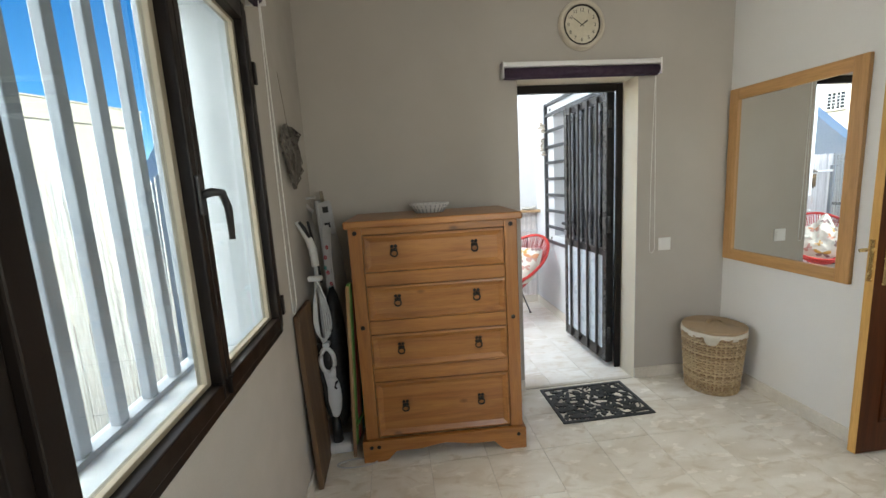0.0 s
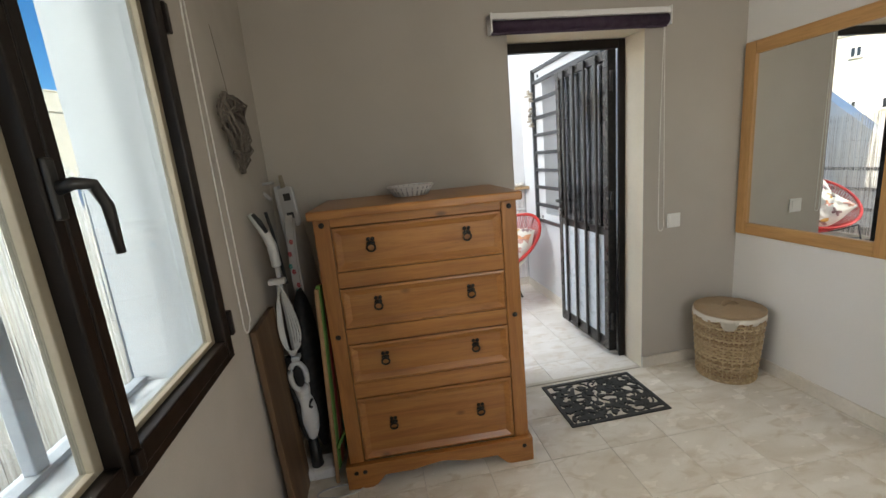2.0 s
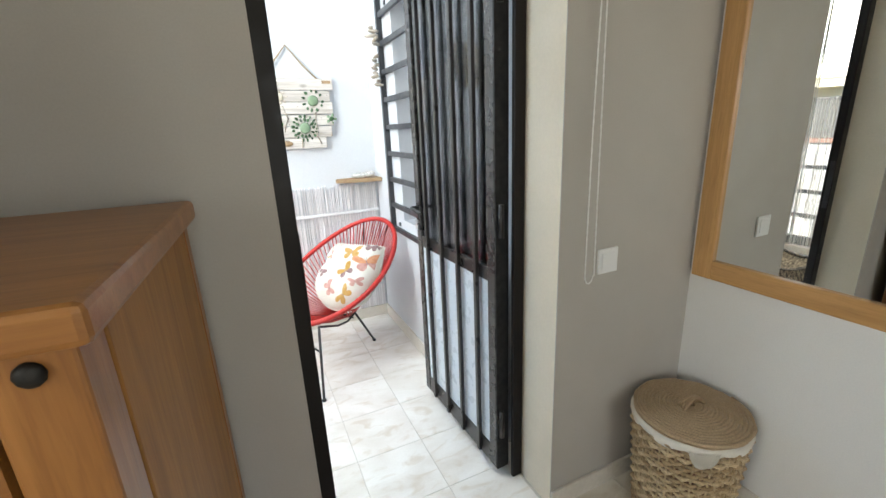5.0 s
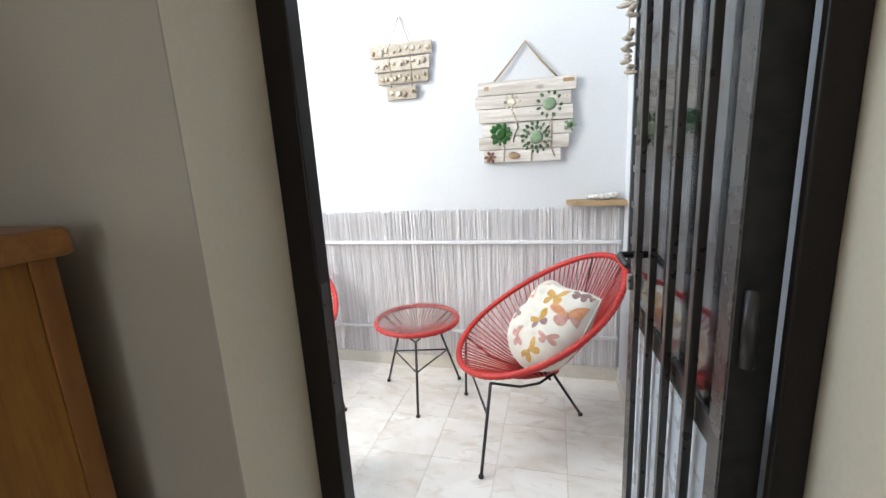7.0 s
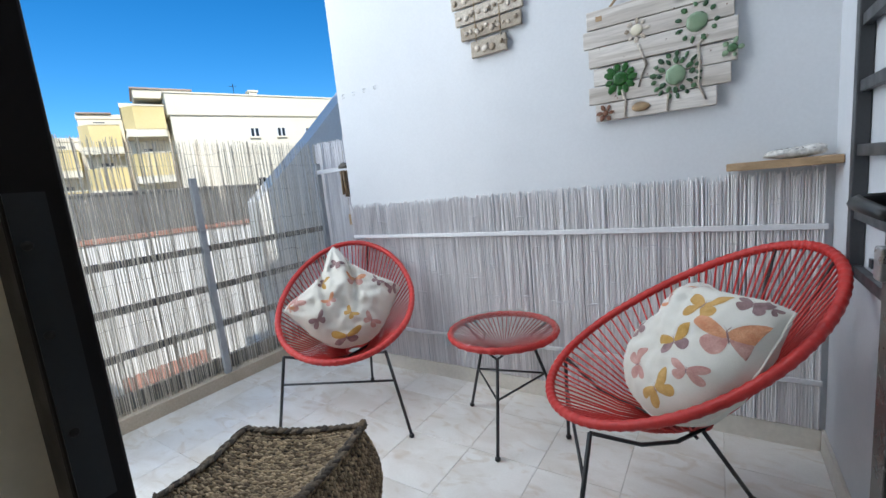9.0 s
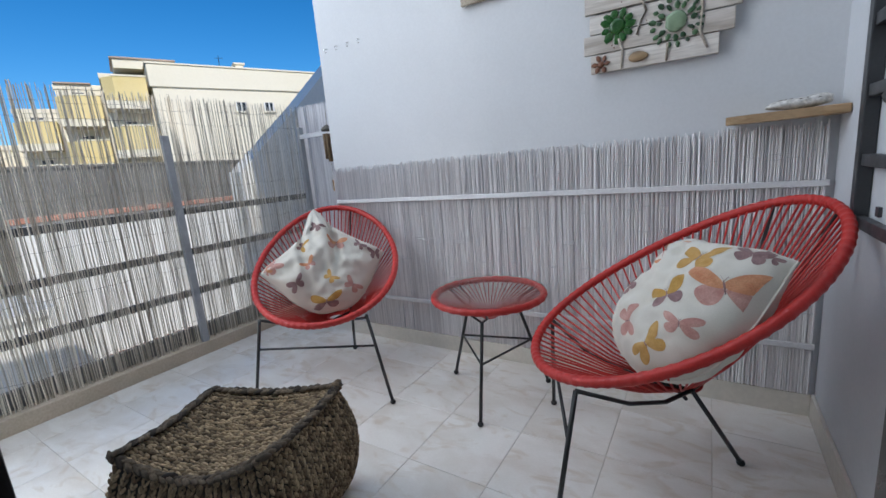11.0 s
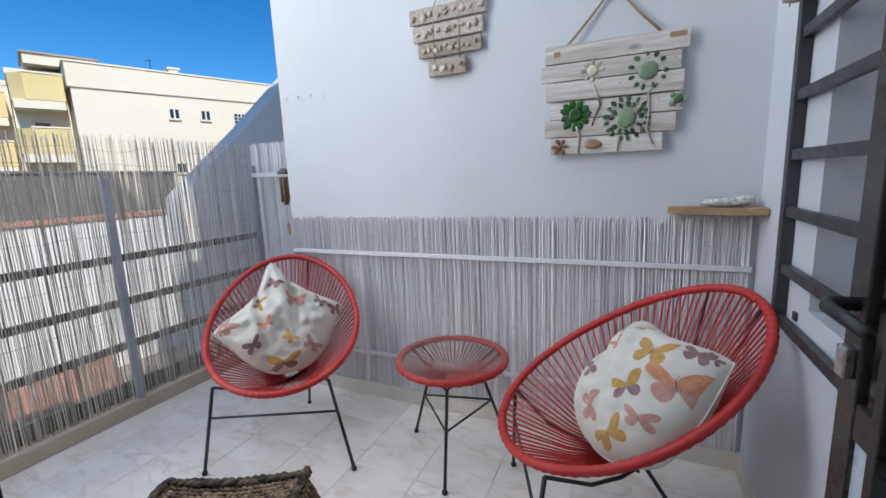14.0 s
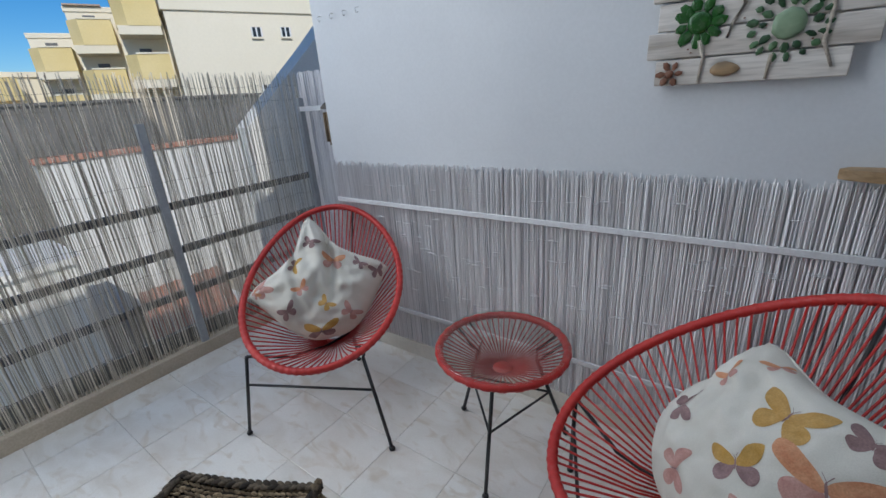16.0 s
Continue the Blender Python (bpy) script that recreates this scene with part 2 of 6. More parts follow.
M = {
    "greige": surface("greige_wall_paint", (0.42, 0.39, 0.345), (0.46, 0.43, 0.385), 0.75, 1.2, 220, 0.08, 0.12, 0.0006),
    "pale": surface("pale_wall_paint", (0.66, 0.65, 0.63), (0.70, 0.69, 0.67), 0.75, 1.2, 200, 0.08, 0.12, 0.0006),
    "cream": surface("cream_reveal_paint", (0.70, 0.625, 0.49), (0.77, 0.695, 0.56), 0.7, 2.0, 120, 0.08, 0.2, 0.001),
    "white": surface("white_render", (0.585, 0.60, 0.62), (0.635, 0.65, 0.67), 0.8, 1.3, 90, 0.07, 0.35, 0.0015),
    "ceiling": surface("ceiling_paint", (0.78, 0.77, 0.75), (0.82, 0.81, 0.79), 0.85, 1.0, 150, 0.05, 0.1),
    "grout": surface("tile_grout", (0.48, 0.44, 0.37), (0.56, 0.52, 0.45), 0.9, 3, 200, 0.2),
    "grout_out": surface("pale_terrace_grout", (0.54, 0.49, 0.43), (0.62, 0.58, 0.52), 0.9, 3, 200, 0.2),
    "gateedge": surface("matt_black_gate_edge", (0.006, 0.006, 0.006), (0.010, 0.009, 0.009), 0.7, 6, 200, 0.1),
    "tile": marble_tile("beige_marbled_tile", (0.63, 0.57, 0.47), (0.76, 0.72, 0.64), (0.53, 0.44, 0.32), 0.22),
    "tile_out": marble_tile("terrace_marbled_tile", (0.69, 0.64, 0.575), (0.81, 0.785, 0.74), (0.60, 0.50, 0.39), 0.06),
    "skirt": surface("stone_skirting", (0.60, 0.56, 0.49), (0.69, 0.65, 0.58), 0.4, 5, 60, 0.15, 0.1),
    "kerb": surface("sandy_kerb", (0.44, 0.37, 0.28), (0.54, 0.46, 0.36), 0.8, 5, 90, 0.25, 0.4),
    "brownmetal": surface("dark_brown_metal", (0.009, 0.006, 0.005), (0.014, 0.010, 0.008), 0.38, 3, 150, 0.2, 0.1),
    "gatemetal": surface("painted_gate_metal", (0.020, 0.017, 0.016), (0.032, 0.028, 0.025), 0.32, 4, 160, 0.2, 0.15),
    "gateframe": surface("taupe_gate_metal", (0.026, 0.023, 0.021), (0.036, 0.032, 0.029), 0.28, 4, 160, 0.2, 0.1),
    "grille": surface("grey_black_iron", (0.03, 0.032, 0.035), (0.05, 0.052, 0.056), 0.4, 4, 160, 0.2, 0.15),
    "leaf_edge": surface("pale_window_profile", (0.22, 0.19, 0.135), (0.28, 0.245, 0.185), 0.4, 4, 100, 0.1),
    "bar": surface("white_painted_bar", (0.34, 0.37, 0.40), (0.42, 0.45, 0.48), 0.5, 4, 100, 0.15),
    "black": surface("black_steel", (0.012, 0.012, 0.012), (0.02, 0.02, 0.02), 0.4, 6, 200, 0.2, 0.2),
    "iron": surface("cast_iron", (0.02, 0.018, 0.016), (0.04, 0.035, 0.03), 0.5, 20, 300, 0.3, 0.4, metal=0.6),
    "rubber": surface("black_rubber", (0.018, 0.02, 0.02), (0.032, 0.034, 0.034), 0.6, 10, 300, 0.2, 0.4),
    "plastic": surface("white_plastic", (0.74, 0.74, 0.72), (0.78, 0.78, 0.76), 0.35, 3, 100, 0.04, 0.05),
    "greyplastic": surface("grey_plastic", (0.36, 0.36, 0.36), (0.44, 0.44, 0.44), 0.4, 3, 100, 0.06, 0.05),
    "cord": surface("white_cord", (0.68, 0.67, 0.64), (0.76, 0.75, 0.72), 0.6, 10, 400, 0.2, 0.4),
    "purple": surface("aubergine_blind_fabric", (0.035, 0.018, 0.04), (0.05, 0.028, 0.055), 0.8, 5, 300, 0.3, 0.4),
    "red": surface("red_plastic_cord", (0.43, 0.020, 0.017), (0.55, 0.034, 0.026), 0.5, 6, 140, 0.2, 0.35),
    "rope": surface("jute_rope", (0.34, 0.25, 0.15), (0.44, 0.34, 0.22), 0.9, 30, 500, 0.4, 0.7, 0.002),
    "wicker": island_tone("natural_wicker", (0.34, 0.23, 0.12), (0.60, 0.46, 0.28), 0.55, 250),
    "lid": island_tone("brown_wicker_lid", (0.34, 0.23, 0.13), (0.56, 0.42, 0.26), 0.5, 250),
    "twig": island_tone("grey_willow_twigs", (0.10, 0.085, 0.07), (0.24, 0.21, 0.18), 0.8, 200),
    "drift": island_tone("driftwood", (0.36, 0.30, 0.23), (0.60, 0.54, 0.46), 0.9, 120),
    "shell": island_tone("sea_shells", (0.34, 0.26, 0.18), (0.80, 0.72, 0.62), 0.5, 200),
    "linen": surface("white_cotton", (0.60, 0.565, 0.49), (0.69, 0.655, 0.58), 0.95, 6, 420, 0.14, 0.7, 0.0012),
    "white_reed": reedy("whitewashed_reed", (0.70, 0.67, 0.67), (0.95, 0.93, 0.93), 0.75, 0.06, 0.30),
    "fence_reed": reedy("weathered_fence_reed", (0.30, 0.26, 0.20), (0.86, 0.80, 0.70), 0.75, 0.15),
    # pale tone paints the backlight on the patio canes
    "patio_reed": reedy("pale_patio_reed", (0.62, 0.59, 0.54), (0.90, 0.88, 0.84), 0.75, 0.1),
    "rail": surface("white_painted_batten", (0.66, 0.66, 0.67), (0.74, 0.74, 0.75), 0.6, 6, 100, 0.2, 0.3),
    "fencepost": surface("grey_white_fence_steel", (0.27, 0.28, 0.29), (0.36, 0.37, 0.38), 0.5, 6, 100, 0.2, 0.2),
    "bamboo": surface("dark_bamboo", (0.14, 0.085, 0.04), (0.28, 0.18, 0.09), 0.5, 12, 120, 0.3, 0.3),
    # darker copy of the post steel; paints the rails' shade
    "fencerail": surface("shaded_fence_steel", (0.085, 0.085, 0.09), (0.12, 0.12, 0.125), 0.5, 6, 100, 0.2, 0.2),
    # lighter copy of the white render; brightens the outlying walls by colour
    "whitewash": surface("sunlit_whitewash", (0.76, 0.74, 0.70), (0.84, 0.82, 0.78), 0.85, 0.8, 25, 0.1, 0.3, 0.002),
    "pine": wood("waxed_pine", (0.24, 0.088, 0.018), (0.39, 0.168, 0.044), "x", 0.38, 0.7, 0.15),
    "pine_z": wood("waxed_pine_upright", (0.23, 0.086, 0.018), (0.38, 0.160, 0.042), "z", 0.38, 0.0, 0.15),
    "pine_y": wood("waxed_pine_side", (0.25, 0.100, 0.012), (0.38, 0.170, 0.028), "z", 0.55, 0.5, 0.0),
    "beech": wood("honey_mirror_wood", (0.40, 0.21, 0.075), (0.53, 0.30, 0.12), "z", 0.4, 0.0, 0.1),
    "beech_h": wood("honey_mirror_wood_rail", (0.40, 0.21, 0.075), (0.53, 0.30, 0.12), "y", 0.4, 0.0, 0.1),
    "mahogany": wood("varnished_brown_door", (0.050, 0.012, 0.003), (0.10, 0.027, 0.007), "z", 0.30, 0.0, 0.0),
    "door_edge": wood("golden_door_edge", (0.46, 0.25, 0.07), (0.60, 0.35, 0.11), "z", 0.4),
    "brass": surface("polished_brass", (0.62, 0.46, 0.20), (0.70, 0.53, 0.26), 0.25, 8, 100, 0.1, 0.05, metal=1.0),
    "steel": surface("brushed_steel", (0.5, 0.5, 0.5), (0.6, 0.6, 0.6), 0.3, 8, 100, 0.1, 0.05, metal=1.0),
    "panelwood": wood("brown_marbled_panel", (0.075, 0.042, 0.02), (0.17, 0.10, 0.05), "z", 0.6, 0.0, 0.0, 0.4),
    "plank": wood("whitewashed_plank", (0.40, 0.35, 0.30), (0.80, 0.76, 0.71), "x", 0.85, 0.6),
    "slab": wood("olive_wood_slab", (0.22, 0.135, 0.06), (0.44, 0.30, 0.17), "x", 0.6, 0.5),
    "clockface": surface("aged_clock_face", (0.62, 0.56, 0.42), (0.72, 0.67, 0.54), 0.6, 8, 60, 0.15, 0.1),
    "clockrim": surface("cream_clock_rim", (0.52, 0.46, 0.36), (0.62, 0.56, 0.46), 0.45, 8, 120, 0.1, 0.1),
    "ink": surface("dark_ink", (0.02, 0.02, 0.02), (0.04, 0.035, 0.03), 0.6, 8, 200, 0.1),
    "yellow": surface("yellow_balcony_render", (0.74, 0.59, 0.27), (0.82, 0.67, 0.35), 0.8, 0.8, 20, 0.1),
    "canopy": surface("faded_brown_overhang", (0.36, 0.26, 0.20), (0.46, 0.36, 0.29), 0.8, 2, 20, 0.1),
    "facade": surface("cream_facade_render", (0.80, 0.73, 0.58), (0.86, 0.79, 0.65), 0.85, 0.3, 12, 0.06),
    "terracotta": surface("terracotta", (0.40, 0.19, 0.13), (0.50, 0.28, 0.21), 0.8, 3, 30, 0.25, vary=0.15),
    # grey kept dark so the sunlit block wall looks shaded
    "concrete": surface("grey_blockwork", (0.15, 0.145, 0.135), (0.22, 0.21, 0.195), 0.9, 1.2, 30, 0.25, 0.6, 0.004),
    "earth": surface("dry_ground", (0.30, 0.26, 0.20), (0.42, 0.37, 0.30), 0.95, 0.2, 6, 0.3, 0.5, 0.02),
    "darkglass": surface("dark_window_pane", (0.02, 0.022, 0.025), (0.03, 0.033, 0.036), 0.08, 2, 30, 0.0, 0.0),
    "shutter": surface("grey_window_shutter", (0.10, 0.105, 0.11), (0.13, 0.135, 0.14), 0.45, 4, 80, 0.1, 0.1),
    "foliage": island_tone("green_foliage", (0.05, 0.10, 0.02), (0.16, 0.26, 0.05), 0.7, 60),
    # added tint dims the overbright view; lamp light passes undimmed
    "glass": glassy("window_glass", (0.93, 0.98, 1.0), 0.0, 0.74),
    "gateglass": glassy("gate_glass", (0.95, 0.98, 1.0), 0.02, 0.85, 0.9),
    "tableglass": glassy("table_glass", (0.95, 1.0, 0.98), 0.0, 0.95, 0.13),
    "seaglass": island_tone("green_sea_glass", (0.006, 0.040, 0.012), (0.10, 0.20, 0.09), 0.3, 60),
    "greenglass": surface("bright_green_sea_glass", (0.006, 0.045, 0.006), (0.025, 0.12, 0.018), 0.25, 20, 100, 0.1),
    "paleglass": surface("pale_green_sea_glass", (0.17, 0.25, 0.15), (0.25, 0.34, 0.22), 0.35, 20, 100, 0.1),
    "umber": surface("brown_pebbles", (0.12, 0.045, 0.02), (0.22, 0.09, 0.05), 0.5, 20, 100, 0.2),
    "pouf_a": island_tone("taupe_chunky_yarn", (0.13, 0.088, 0.052), (0.50, 0.37, 0.225), 0.95, 170),
    "pouf_c": island_tone("dark_braid_yarn", (0.030, 0.022, 0.016), (0.20, 0.15, 0.10), 0.95, 170),
    # near-black core colour paints the shade in the knit's gaps
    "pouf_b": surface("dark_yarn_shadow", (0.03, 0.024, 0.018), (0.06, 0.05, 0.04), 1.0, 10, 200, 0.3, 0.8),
    # white plastic darkened: the corner's shade is put into the colour
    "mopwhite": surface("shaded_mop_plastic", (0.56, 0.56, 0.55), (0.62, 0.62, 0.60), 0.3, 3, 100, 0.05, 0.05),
    "floral": surface("floral_cotton_cover", (0.45, 0.44, 0.42), (0.55, 0.53, 0.51), 0.9, 10, 200, 0.1),
    "teal": surface("teal_cloth", (0.05, 0.25, 0.22), (0.10, 0.36, 0.30), 0.9, 10, 200, 0.2),
    "lime": surface("lime_cloth", (0.08, 0.20, 0.04), (0.15, 0.30, 0.07), 0.9, 10, 200, 0.2),
    "rose": surface("red_cloth", (0.38, 0.05, 0.06), (0.50, 0.09, 0.09), 0.9, 10, 200, 0.2),
    "tan": surface("tan_cloth", (0.35, 0.20, 0.10), (0.46, 0.28, 0.15), 0.9, 10, 200, 0.2),
    "bw_orange": surface("orange_print", (0.56, 0.22, 0.11), (0.68, 0.36, 0.20), 0.9, 40, 300, 0.35),
    "bw_ochre": surface("ochre_print", (0.46, 0.255, 0.065), (0.58, 0.36, 0.13), 0.9, 40, 300, 0.35),
    "bw_amber": surface("amber_print", (0.44, 0.24, 0.05), (0.56, 0.34, 0.10), 0.9, 40, 300, 0.35),
    "bw_pink": surface("dusty_pink_print", (0.46, 0.22, 0.19), (0.62, 0.38, 0.32), 0.9, 40, 300, 0.35),
    "bw_plum": surface("plum_print", (0.20, 0.12, 0.12), (0.36, 0.23, 0.22), 0.9, 40, 300, 0.35),
}
m, t, b = nodes("mirror_silver")
b.inputs["Base Color"].default_value, b.inputs["Metallic"].default_value, b.inputs["Roughness"].default_value = (0.86, 0.88, 0.87, 1), 1.0, 0.01
M["mirror"] = m
M["tile_out"].node_tree.nodes["Principled BSDF"].inputs["Coat Weight"].default_value = 0.5
for dull in ("brownmetal", "mahogany"):
    M[dull].node_tree.nodes["Principled BSDF"].inputs["Specular IOR Level"].default_value = 0.22


# ---- mesh helpers ----
def mesh_of(name, bm, material, smooth=False):
    me = bpy.data.meshes.new(name)
    bm.to_mesh(me)
    bm.free()
    me.materials.append(M[material] if isinstance(material, str) else material)
    if smooth:
        me.polygons.foreach_set("use_smooth", [True] * len(me.polygons))
    return me


def part(name, bm, material, parent=None, label="", smooth=False):
    ob = new(name, mesh_of(name, bm, material, smooth))
    ob.parent = parent
    return tagged(ob, label)


def thing(name, at, label, category, turn=0.0, group="", kind=""):
    ob = new(name)
    ob.empty_display_size = 0.1
    ob.matrix_basis = pose(*at, 0, 0, turn)
    return tagged(ob, label, category, group, kind)


def box(bm, x0, x1, y0, y1, z0, z1, bevel=0.0, m=None):
    n = bmesh.new() if bevel else bm
    vs = [n.verts.new((x, y, z)) for z in (z0, z1) for x, y in ((x0, y0), (x1, y0), (x1, y1), (x0, y1))]
    for f in ((3, 2, 1, 0), (4, 5, 6, 7), (0, 1, 5, 4), (1, 2, 6, 5), (2, 3, 7, 6), (3, 0, 4, 7)):
        n.faces.new([vs[i] for i in f])
    if bevel:
        bmesh.ops.bevel(n, geom=n.edges[:], offset=bevel, segments=2, affect="EDGES", profile=0.5)
        join(bm, n, m)
    elif m is not None:
        bmesh.ops.transform(n, matrix=m, verts=vs)
    return bm


def join(bm, other, m=None):
    if m is not None:
        bmesh.ops.transform(other, matrix=m, verts=other.verts)
    table = {v: bm.verts.new(v.co) for v in other.verts}
    for f in other.faces:
        bm.faces.new([table[v] for v in f.verts])
    other.free()


def boxed(*a, **k):
    return box(bmesh.new(), *a, **k)


def tube(bm, pts, r, n=8, closed=False, flat=1.0, cap=True):
    """A round rod along points; r may be a number or one radius a point; flat squashes it upright."""
    pts = [Vector(p) for p in pts]
    k = len(pts)
    rings = []
    up = Vector((0, 0, 1))
    for i, p in enumerate(pts):
        if closed:
            d = pts[(i + 1) % k] - pts[i - 1]
        else:
            d = pts[min(i + 1, k - 1)] - pts[max(i - 1, 0)]
        d.normalize()
        ref = up if abs(d.dot(up)) < 0.95 else Vector((1, 0, 0))
        s = d.cross(ref).normalized()
        u = s.cross(d).normalized()
        rr = r[i] if isinstance(r, (list, tuple)) else r
        rings.append([bm.verts.new(p + s * (rr * math.cos(2 * math.pi * j / n)) + u * (rr * flat * math.sin(2 * math.pi * j / n))) for j in range(n)])
    for i in range(k if closed else k - 1):
        a, b2 = rings[i], rings[(i + 1) % k]
        for j in range(n):
            bm.faces.new((a[j], a[(j + 1) % n], b2[(j + 1) % n], b2[j]))
    if not closed and cap:
        bm.faces.new(rings[0][::-1])
        bm.faces.new(rings[-1])
    return bm


def tubed(*a, **k):
    return tube(bmesh.new(), *a, **k)


def lathe(bm, profile, n=32, at=(0, 0, 0)):
    """Turn (radius, height) pairs about the upright axis."""
    at = Vector(at)
    rings = []
    for r, z in profile:
        if r < 1e-5:
            rings.append([bm.verts.new(at + Vector((0, 0, z)))])
        else:
            rings.append([bm.verts.new(at + Vector((r * math.cos(2 * math.pi * j / n), r * math.sin(2 * math.pi * j / n), z))) for j in range(n)])
    for a, b2 in zip(rings, rings[1:]):
        for j in range(n):
            q = [a[j % len(a)], a[(j + 1) % len(a)], b2[(j + 1) % len(b2)], b2[j % len(b2)]]
            q = list(dict.fromkeys(q))
            if len(q) > 2:
                bm.faces.new(q)
    return bm


def lathed(*a, **k):
    return lathe(bmesh.new(), *a, **k)


def blob(bm, c, rx, ry, rz, rnd=None, sub=1, rough=0.0, m=None):
    n = bmesh.new()
    bmesh.ops.create_icosphere(n, subdivisions=sub, radius=1.0)
    for v in n.verts:
        k = 1 + (rnd.uniform(-rough, rough) if rnd else 0)
        v.co = Vector((v.co.x * rx * k, v.co.y * ry * k, v.co.z * rz * k))
    join(bm, n, Matrix.Translation(c) @ (m if m is not None else Matrix()))


def prism(bm, outline, z0, z1, m=None):
    """A flat outline (x, y) pulled up from z0 to z1."""
    a = [bm.verts.new((x, y, z0)) for x, y in outline]
    b2 = [bm.verts.new((x, y, z1)) for x, y in outline]
    bm.faces.new(a[::-1])
    bm.faces.new(b2)
    k = len(a)
    for i in range(k):
        bm.faces.new((a[i], a[(i + 1) % k], b2[(i + 1) % k], b2[i]))
    if m is not None:
        bmesh.ops.transform(bm, matrix=m, verts=a + b2)
    return bm


def structure(name, bm, material, label, category):
    return tagged(part(name, bm, material), label, category, kind="structure")


def holed_wall(axis, at0, at1, u0, u1, z0, z1, hole):
    """A wall as boxes round one opening hole=(u0, u1, z0, z1); axis is the way it runs."""
    bm = bmesh.new()
    a, b2, c, d = hole
    for p, q, r, s in ((u0, a, z0, z1), (b2, u1, z0, z1), (a, b2, z0, c), (a, b2, d, z1)):
        if q - p > 1e-4 and s - r > 1e-4:
            box(bm, *((p, q, at0, at1) if axis == "x" else (at0, at1, p, q)), r, s)
    bmesh.ops.remove_doubles(bm, verts=bm.verts[:], dist=1e-5)
    return bm


# ---- large structure ----
XW, XR, YB, H = -0.11, 2.69, -4.0, 2.75
structure("floor", boxed(-0.4, 8.4, -4.3, 0.2, -0.20, -0.0022), "grout", "tiled room floor with beige grout", "floor")
structure("terrace_floor", boxed(-1.15, 2.3, 0.2, 2.6, -0.20, -0.0122), "grout_out", "tiled terrace floor with grey grout", "floor")
structure("ceiling", boxed(-0.4, 8.4, -4.3, 0.2, H, H + 0.2), "ceiling", "white painted ceiling", "ceiling")
DOOR = (1.218, 2.03, -0.006, 2.085)
structure("wall_north", holed_wall("x", 0.0, 0.003, XW, XR, -0.006, H, DOOR), "greige", "greige painted wall with a terrace doorway", "wall")
structure("wall_north_core", holed_wall("x", 0.003, 0.19, XW, XR + 0.2, -0.006, H, DOOR), "cream", "cream painted wall core and door reveal", "wall")
structure("wall_north_render", holed_wall("x", 0.19, 0.20, XW - 0.3, XR + 0.2, -0.016, 3.5, DOOR), "white", "white rendered outer house wall", "wall")
WIN = (-2.15, -0.93, 0.90, 2.17)
structure("wall_west", holed_wall("y", XW - 0.02, XW, YB, 0.0, -0.006, H, WIN), "greige", "greige painted wall with a side window", "wall")
structure("wall_west_core", holed_wall("y", XW - 0.3, XW - 0.02, YB - 0.3, 0.19, -0.2, 3.5, (WIN[0], WIN[1], 0.84, WIN[3])), "white", "white rendered outer wall and window reveal", "wall")
structure("wall_east", boxed(XR, XR + 0.12, -0.92, 0.0, -0.006, H), "pale", "pale grey painted wall beside the hall", "wall")
structure("wall_east_rear", boxed(XR, XR + 0.12, YB, -2.15, -0.006, H), "pale", "pale grey painted wall", "wall")
structure("wall_east_lintel", boxed(XR, XR + 0.12, -2.15, -0.92, 2.2, H), "pale", "pale grey lintel over the hall opening", "wall")
structure("wall_south", holed_wall("x", YB - 0.15, YB, XW - 0.02, XR + 0.12, -0.006, H, (0.85, 2.25, 0.85, 2.15)), "pale", "unseen pale rear wall with an added window opening", "wall")
structure("hall_wall_north", boxed(XR + 0.12, 4.2, -0.92, -0.80, -0.006, H), "pale", "pale grey hall wall", "wall")
structure("hall_wall_north_end", boxed(4.3, 5.3, -0.95, -0.83, -0.006, H), "pale", "pale grey hall wall past the door casing", "wall")
structure("hall_wall_south", boxed(XR + 0.12, 5.3, -2.27, -2.15, -0.006, H), "pale", "pale grey hall wall", "wall")
structure("far_room_wall_north", boxed(5.3, 8.2, 0.1, 0.2, -0.006, H), "pale", "pale far room wall", "wall")
structure("far_room_wall_side", boxed(5.18, 5.3, -0.83, 0.1, -0.006, H), "pale", "pale far room return wall", "wall")
structure("far_room_wall_east", holed_wall("y", 8.2, 8.4, -3.2, 0.2, -0.006, H, (-2.3, -0.4, 0.95, 2.1)), "pale", "pale far room wall with a window", "wall")
structure("far_room_wall_south", boxed(5.3, 8.2, -3.3, -3.2, -0.006, H), "pale", "pale far room wall", "wall")
structure("far_room_wall_west", boxed(5.18, 5.3, -3.3, -2.27, -0.006, H), "pale", "pale far room return wall", "wall")
# unseen mass over the ceiling, added to block sun from terrace and fence
structure("upper_sun_block", boxed(-0.41, 8.4, -4.3, 0.19, H + 0.2, 3.5), "white", "unseen white rendered block above the ceiling, keeping sun off the terrace", "wall")
# terrace walls
GW = (0.60, 1.52, 0.86, 2.12)
# unseen upper parts are made tall enough to shade terrace, fence and sloped wall
structure("terrace_wall_east", holed_wall("y", 2.05, 2.30, 0.2, 2.07, -0.2, 4.3, GW), "white", "white rendered wall with a barred window", "wall")
structure("terrace_wall_back", boxed(-0.28, 8.0, 2.07, 9.0, -3.0, 4.9), "white", "white rendered back wall of the terrace", "wall")
structure("terrace_support_wall", boxed(-1.15, -0.9, 0.0, 2.6, -3.0, -0.2), "white", "white wall below the terrace edge", "wall")

